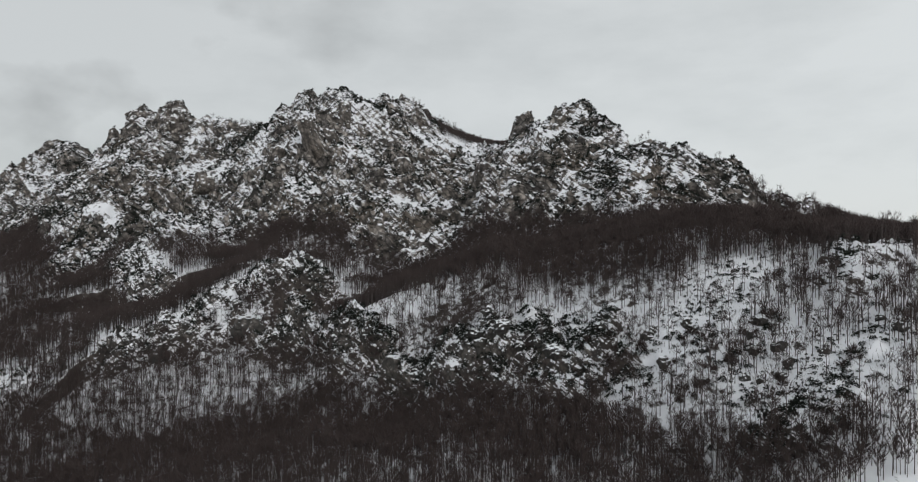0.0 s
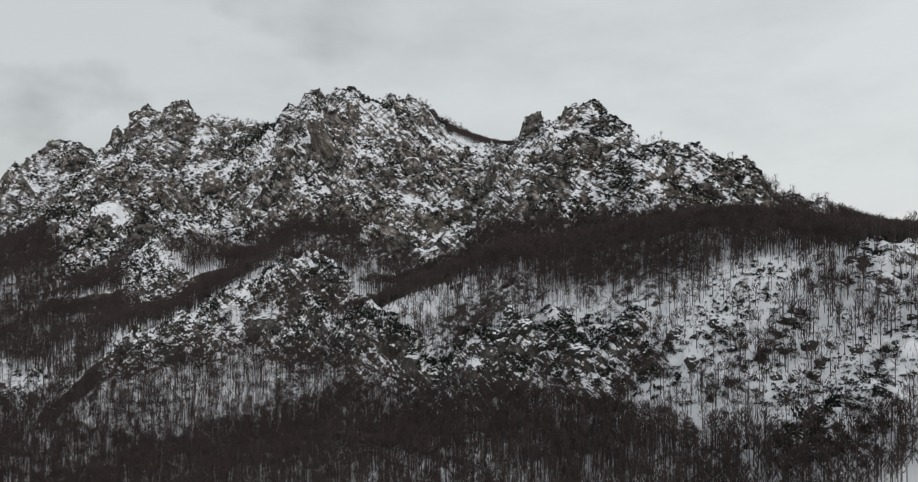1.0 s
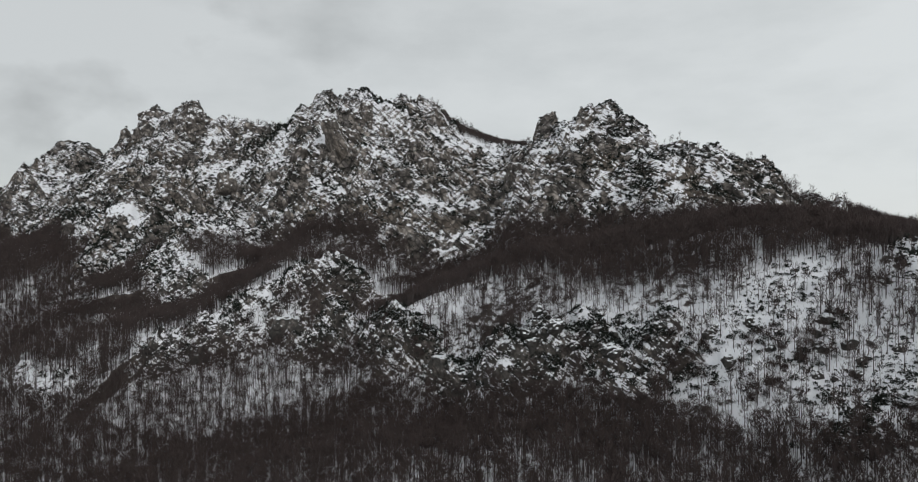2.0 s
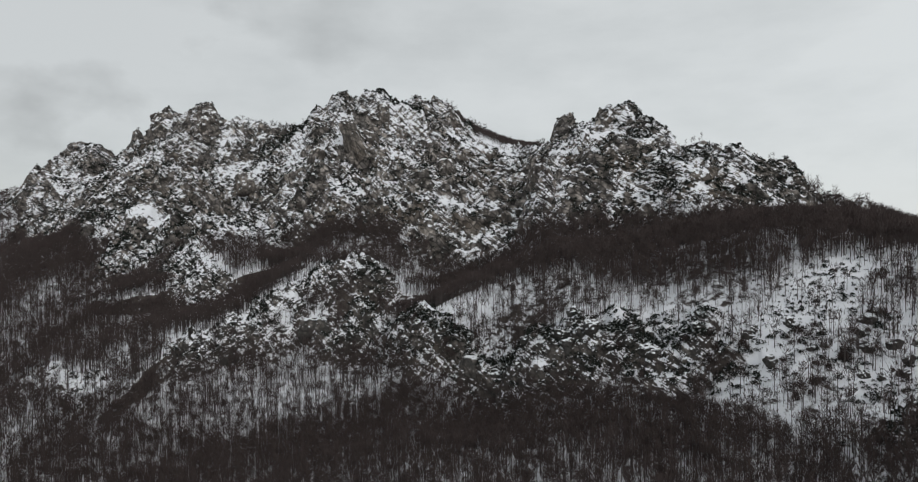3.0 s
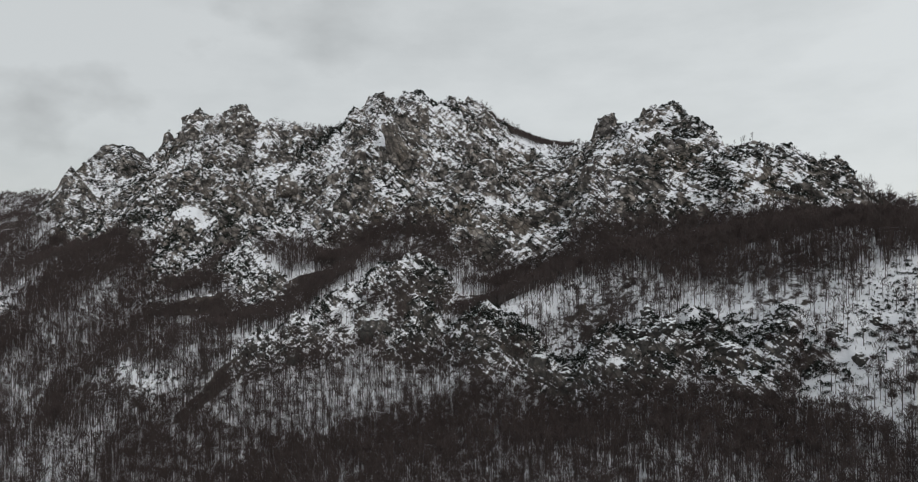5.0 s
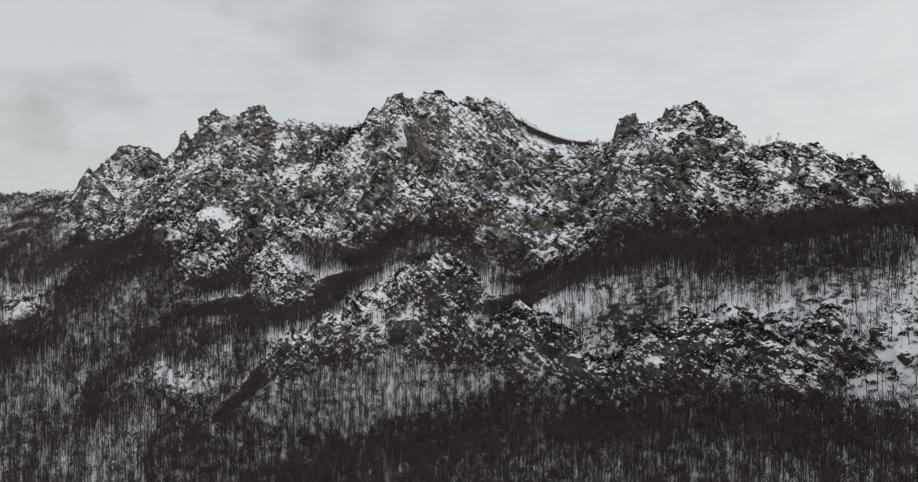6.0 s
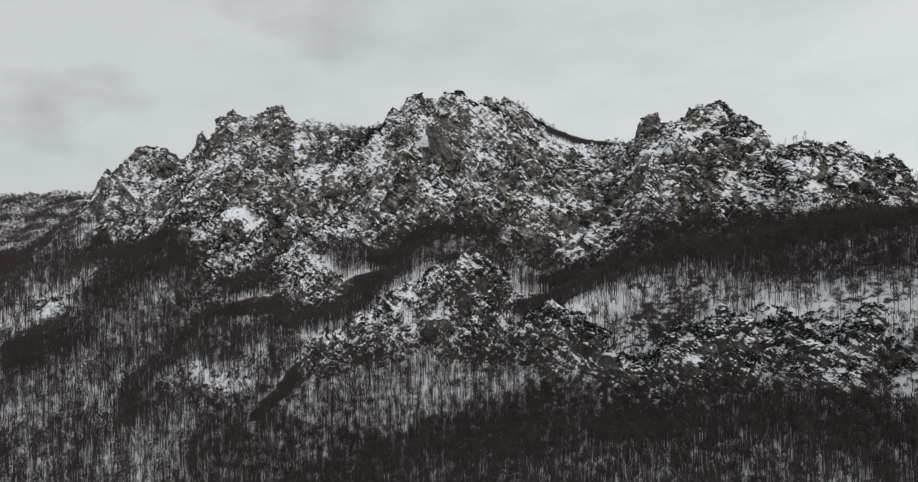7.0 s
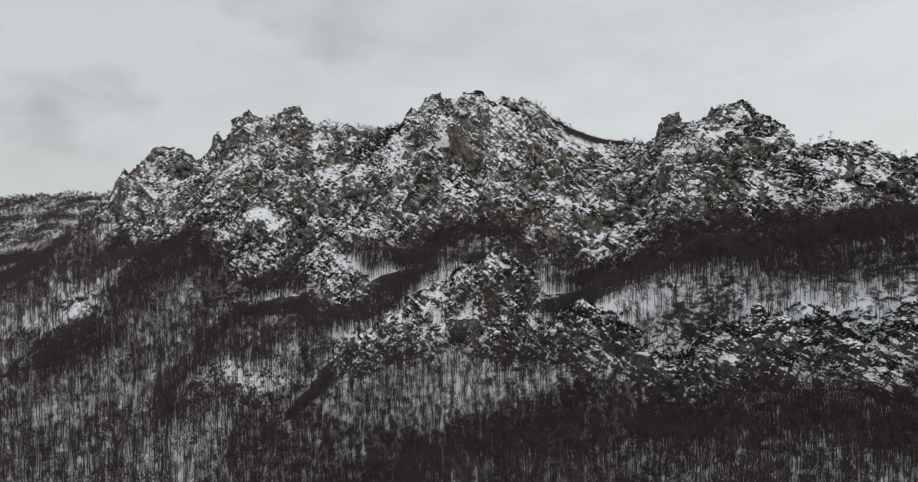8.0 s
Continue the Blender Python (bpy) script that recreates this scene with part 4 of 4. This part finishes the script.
# low scrub and stones showing through the snow of the near slope
g = np.random.default_rng(81)
qx = np.concatenate([g.normal(104, 15, 950), g.normal(118, 22, 700)])
qy = np.concatenate([g.normal(257, 12, 950), g.normal(208, 9, 700)])
keep = g.random(len(qx)) < np.clip(0.55 + 1.1 * grad_noise(qx / 9, qy / 9, 82), 0, 1)
shrubbery("slope_scrub", "low dark scrub showing through snow", qx[keep], qy[keep], 0.4, 1.25, 20, 0.4)
# shrubs clinging to the face of the long cliff
t, g = rng.random(420), rng.random((420, 2))
qx = np.interp(t * 6, np.arange(7), line[:, 0]) + g[:, 0] * 3
qy = np.interp(t * 6, np.arange(7), line[:, 1]) - 2 + g[:, 1] * 3
shrubbery("cliff_shrubs", "dark evergreen shrubs clinging to a cliff", qx, qy, 0.8, 1.9, 30, 0.32, g[:, 1] * 3)
# dark evergreen growth along ramps of the great face
ramps = [((-196, 715), (-262, 690), 260), ((-78, 702), (-120, 658), 220), ((-240, 716), (-205, 712), 90), ((150, 462), (250, 476), 60), ((96, 560), (128, 505), 160), ((-30, 730), (-22, 712), 80), ((-345, 560), (-245, 486), 260), ((-560, 830), (-440, 700), 240), ((-470, 640), (-350, 575), 200), ((-560, 905), (-470, 860), 160)]
qx = np.concatenate([a[0] + (b[0] - a[0]) * rng.random(k) + rng.normal(0, 3, k) for a, b, k in ramps])
qy = np.concatenate([a[1] + (b[1] - a[1]) * rng.random(k) + rng.normal(0, 4, k) for a, b, k in ramps])
shrubbery("ramp_shrubs", "rows of dark evergreen trees on rock ramps", qx, qy, 1.6, 3.0, 30, 0.4)


# ---- loose outcrops and boulders ----
def outcrop_mesh(seed):
    """A split, angular block, and the snow on its flat tops."""
    bm = bmesh.new()
    bmesh.ops.create_icosphere(bm, subdivisions=3, radius=1.0)
    off = Vector((seed * 7.3, seed * 3.1, seed * 1.7))
    for v in bm.verts:
        p = v.co.copy()
        cell = noise.voronoi(p * 1.3 + off)[0]
        d = 1 + 0.55 * noise.noise(p * 0.9 + off) + 0.5 * (cell[1] - cell[0]) + 0.16 * noise.noise(p * 3.5 + off)
        v.co = Vector((p.x * d, p.y * d * 0.8, p.z * d * 0.85 - 0.15))
    bm.normal_update()
    cap = bm.copy()
    bmesh.ops.delete(cap, geom=[f for f in cap.faces if f.normal.z < 0.78 or f.calc_center_median().z < 0], context="FACES")
    top = bmesh.ops.extrude_face_region(cap, geom=cap.faces[:])
    for v in [g for g in top["geom"] if isinstance(g, bmesh.types.BMVert)]:
        v.co.z += 0.04
    rock, snow = bpy.data.meshes.new("rock"), bpy.data.meshes.new("snow_cap")
    bm.to_mesh(rock)
    cap.to_mesh(snow)
    bm.free()
    cap.free()
    rock.materials.append(STONE)
    snow.materials.append(SNOW)
    return rock, snow


def outcrop_thing(meshes):
    thing = tagged(new("rock_outcrop"), "dark grey limestone block capped with snow", "rock", "blocks along the cliffs")
    part("rock", meshes[0], STONE, thing)
    part("snow_cap", meshes[1], SNOW, thing, "thin cap of white snow")
    return thing


# lines of blocks: from, to, how many, half width of the strip, size
BLOCK_LINES = [
    ((-80, 392), (-22, 342), 14, 8, 3.2), ((-22, 342), (30, 304), 18, 7, 3.4), ((30, 304), (58, 276), 12, 8, 3.0), ((60, 262), (122, 240), 12, 12, 2.6),
    ((88, 220), (160, 200), 12, 12, 2.4), ((-205, 380), (-150, 428), 13, 8, 3.0), ((-150, 428), (-92, 446), 12, 9, 3.0), ((-262, 500), (-228, 470), 6, 9, 3.6),
]
OUTCROP_KINDS = [outcrop_thing(outcrop_mesh(k + 1)) for k in range(5)]
g = np.random.default_rng(77)
count = 0
for (ax, ay), (bx, by), many, half, size in BLOCK_LINES:
    for _ in range(many):
        t = g.random()
        x, y = ax + (bx - ax) * t + g.normal(0, half * 0.5), ay + (by - ay) * t + g.normal(0, half * 0.5)
        s = size * g.uniform(0.5, 1.25)
        z = float(height(np.array([x]), np.array([y]))[0])
        m = pose(x, y, z - 0.1 * s, g.uniform(-12, 12), g.uniform(-12, 12), g.uniform(0, 360)) @ Matrix.Scale(s, 4)
        if count < 5:
            OUTCROP_KINDS[count].matrix_basis = m
        else:
            copy_thing(OUTCROP_KINDS[count % 5], Matrix.Identity(4)).matrix_basis = m
        count += 1


# ---- buttresses and towers of bare rock ----
def buttress(seed, half_x, half_y, half_z, mat):
    """A fluted, faceted pillar."""
    bm = bmesh.new()
    bmesh.ops.create_icosphere(bm, subdivisions=4, radius=1.0)
    off = Vector((seed * 11.7, seed * 5.3, seed * 2.9))
    for v in bm.verts:
        p = v.co.copy()
        flat = max(abs(p.x), abs(p.y), abs(p.z)) ** -0.55
        q = Vector((p.x * half_x, p.y * half_y, p.z * half_z)) * flat
        taper = 1.0 - 0.22 * p.z
        cell = noise.voronoi(Vector((q.x / 6, q.y / 6, q.z / 13)) + off)[0]
        d = 0.86 + 0.30 * (cell[1] - cell[0]) + 0.26 * noise.noise(Vector((q.x / 9, q.y / 9, q.z / 16)) + off) + 0.09 * noise.noise(q / 2.2 + off)
        v.co = Vector((q.x * d * taper, q.y * d * taper, q.z * (0.92 + 0.14 * noise.noise(q / 5 + off))))
    me = bpy.data.meshes.new("rock_buttress")
    bm.to_mesh(me)
    bm.free()
    me.materials.append(mat)
    return me


# x, y, z of the middle, half width, half height, lean
FACE_PILLARS = [
    (-139, 613, 291, 10, 34, -20), (-120, 626, 288, 8, 24, -26), (-117, 654, 322, 12, 24, 0), (-172, 716, 352, 12, 16, 0), (-181, 632, 282, 9, 14, -10), (-53, 600, 268, 10, 12, 8),
    (-455, 902, 366, 18, 21, 0), (-347, 788, 345, 18, 22, 0), (-252, 628, 258, 11, 13, -8),
]
EAST_PILLARS = [(58, 602, 296, 10, 21, 0), (19, 476, 248, 8, 12, 0), (108, 538, 282, 15, 14, 0), (72, 530, 266, 11, 10, 12)]
LOW_PILLARS = [(-106, 446, 166, 12, 13, 0), (-138, 420, 142, 12, 10, 0), (-190, 402, 130, 10, 7, 0), (14, 314, 138, 8, 7, 0), (-36, 355, 130, 7, 7, 0)]
for k, (x, y, z, wide, tall, lean) in enumerate(FACE_PILLARS + EAST_PILLARS + LOW_PILLARS):
    ob = new("rock_buttress", buttress(k + 1, wide, wide * 0.85, tall, STONE if z < 200 else TOWER))
    ob.matrix_basis = pose(x, y, z, 0, lean, 40 * k)
    tagged(ob, "fluted grey limestone buttress with snow on ledges", "rock", "buttresses of the mountain")
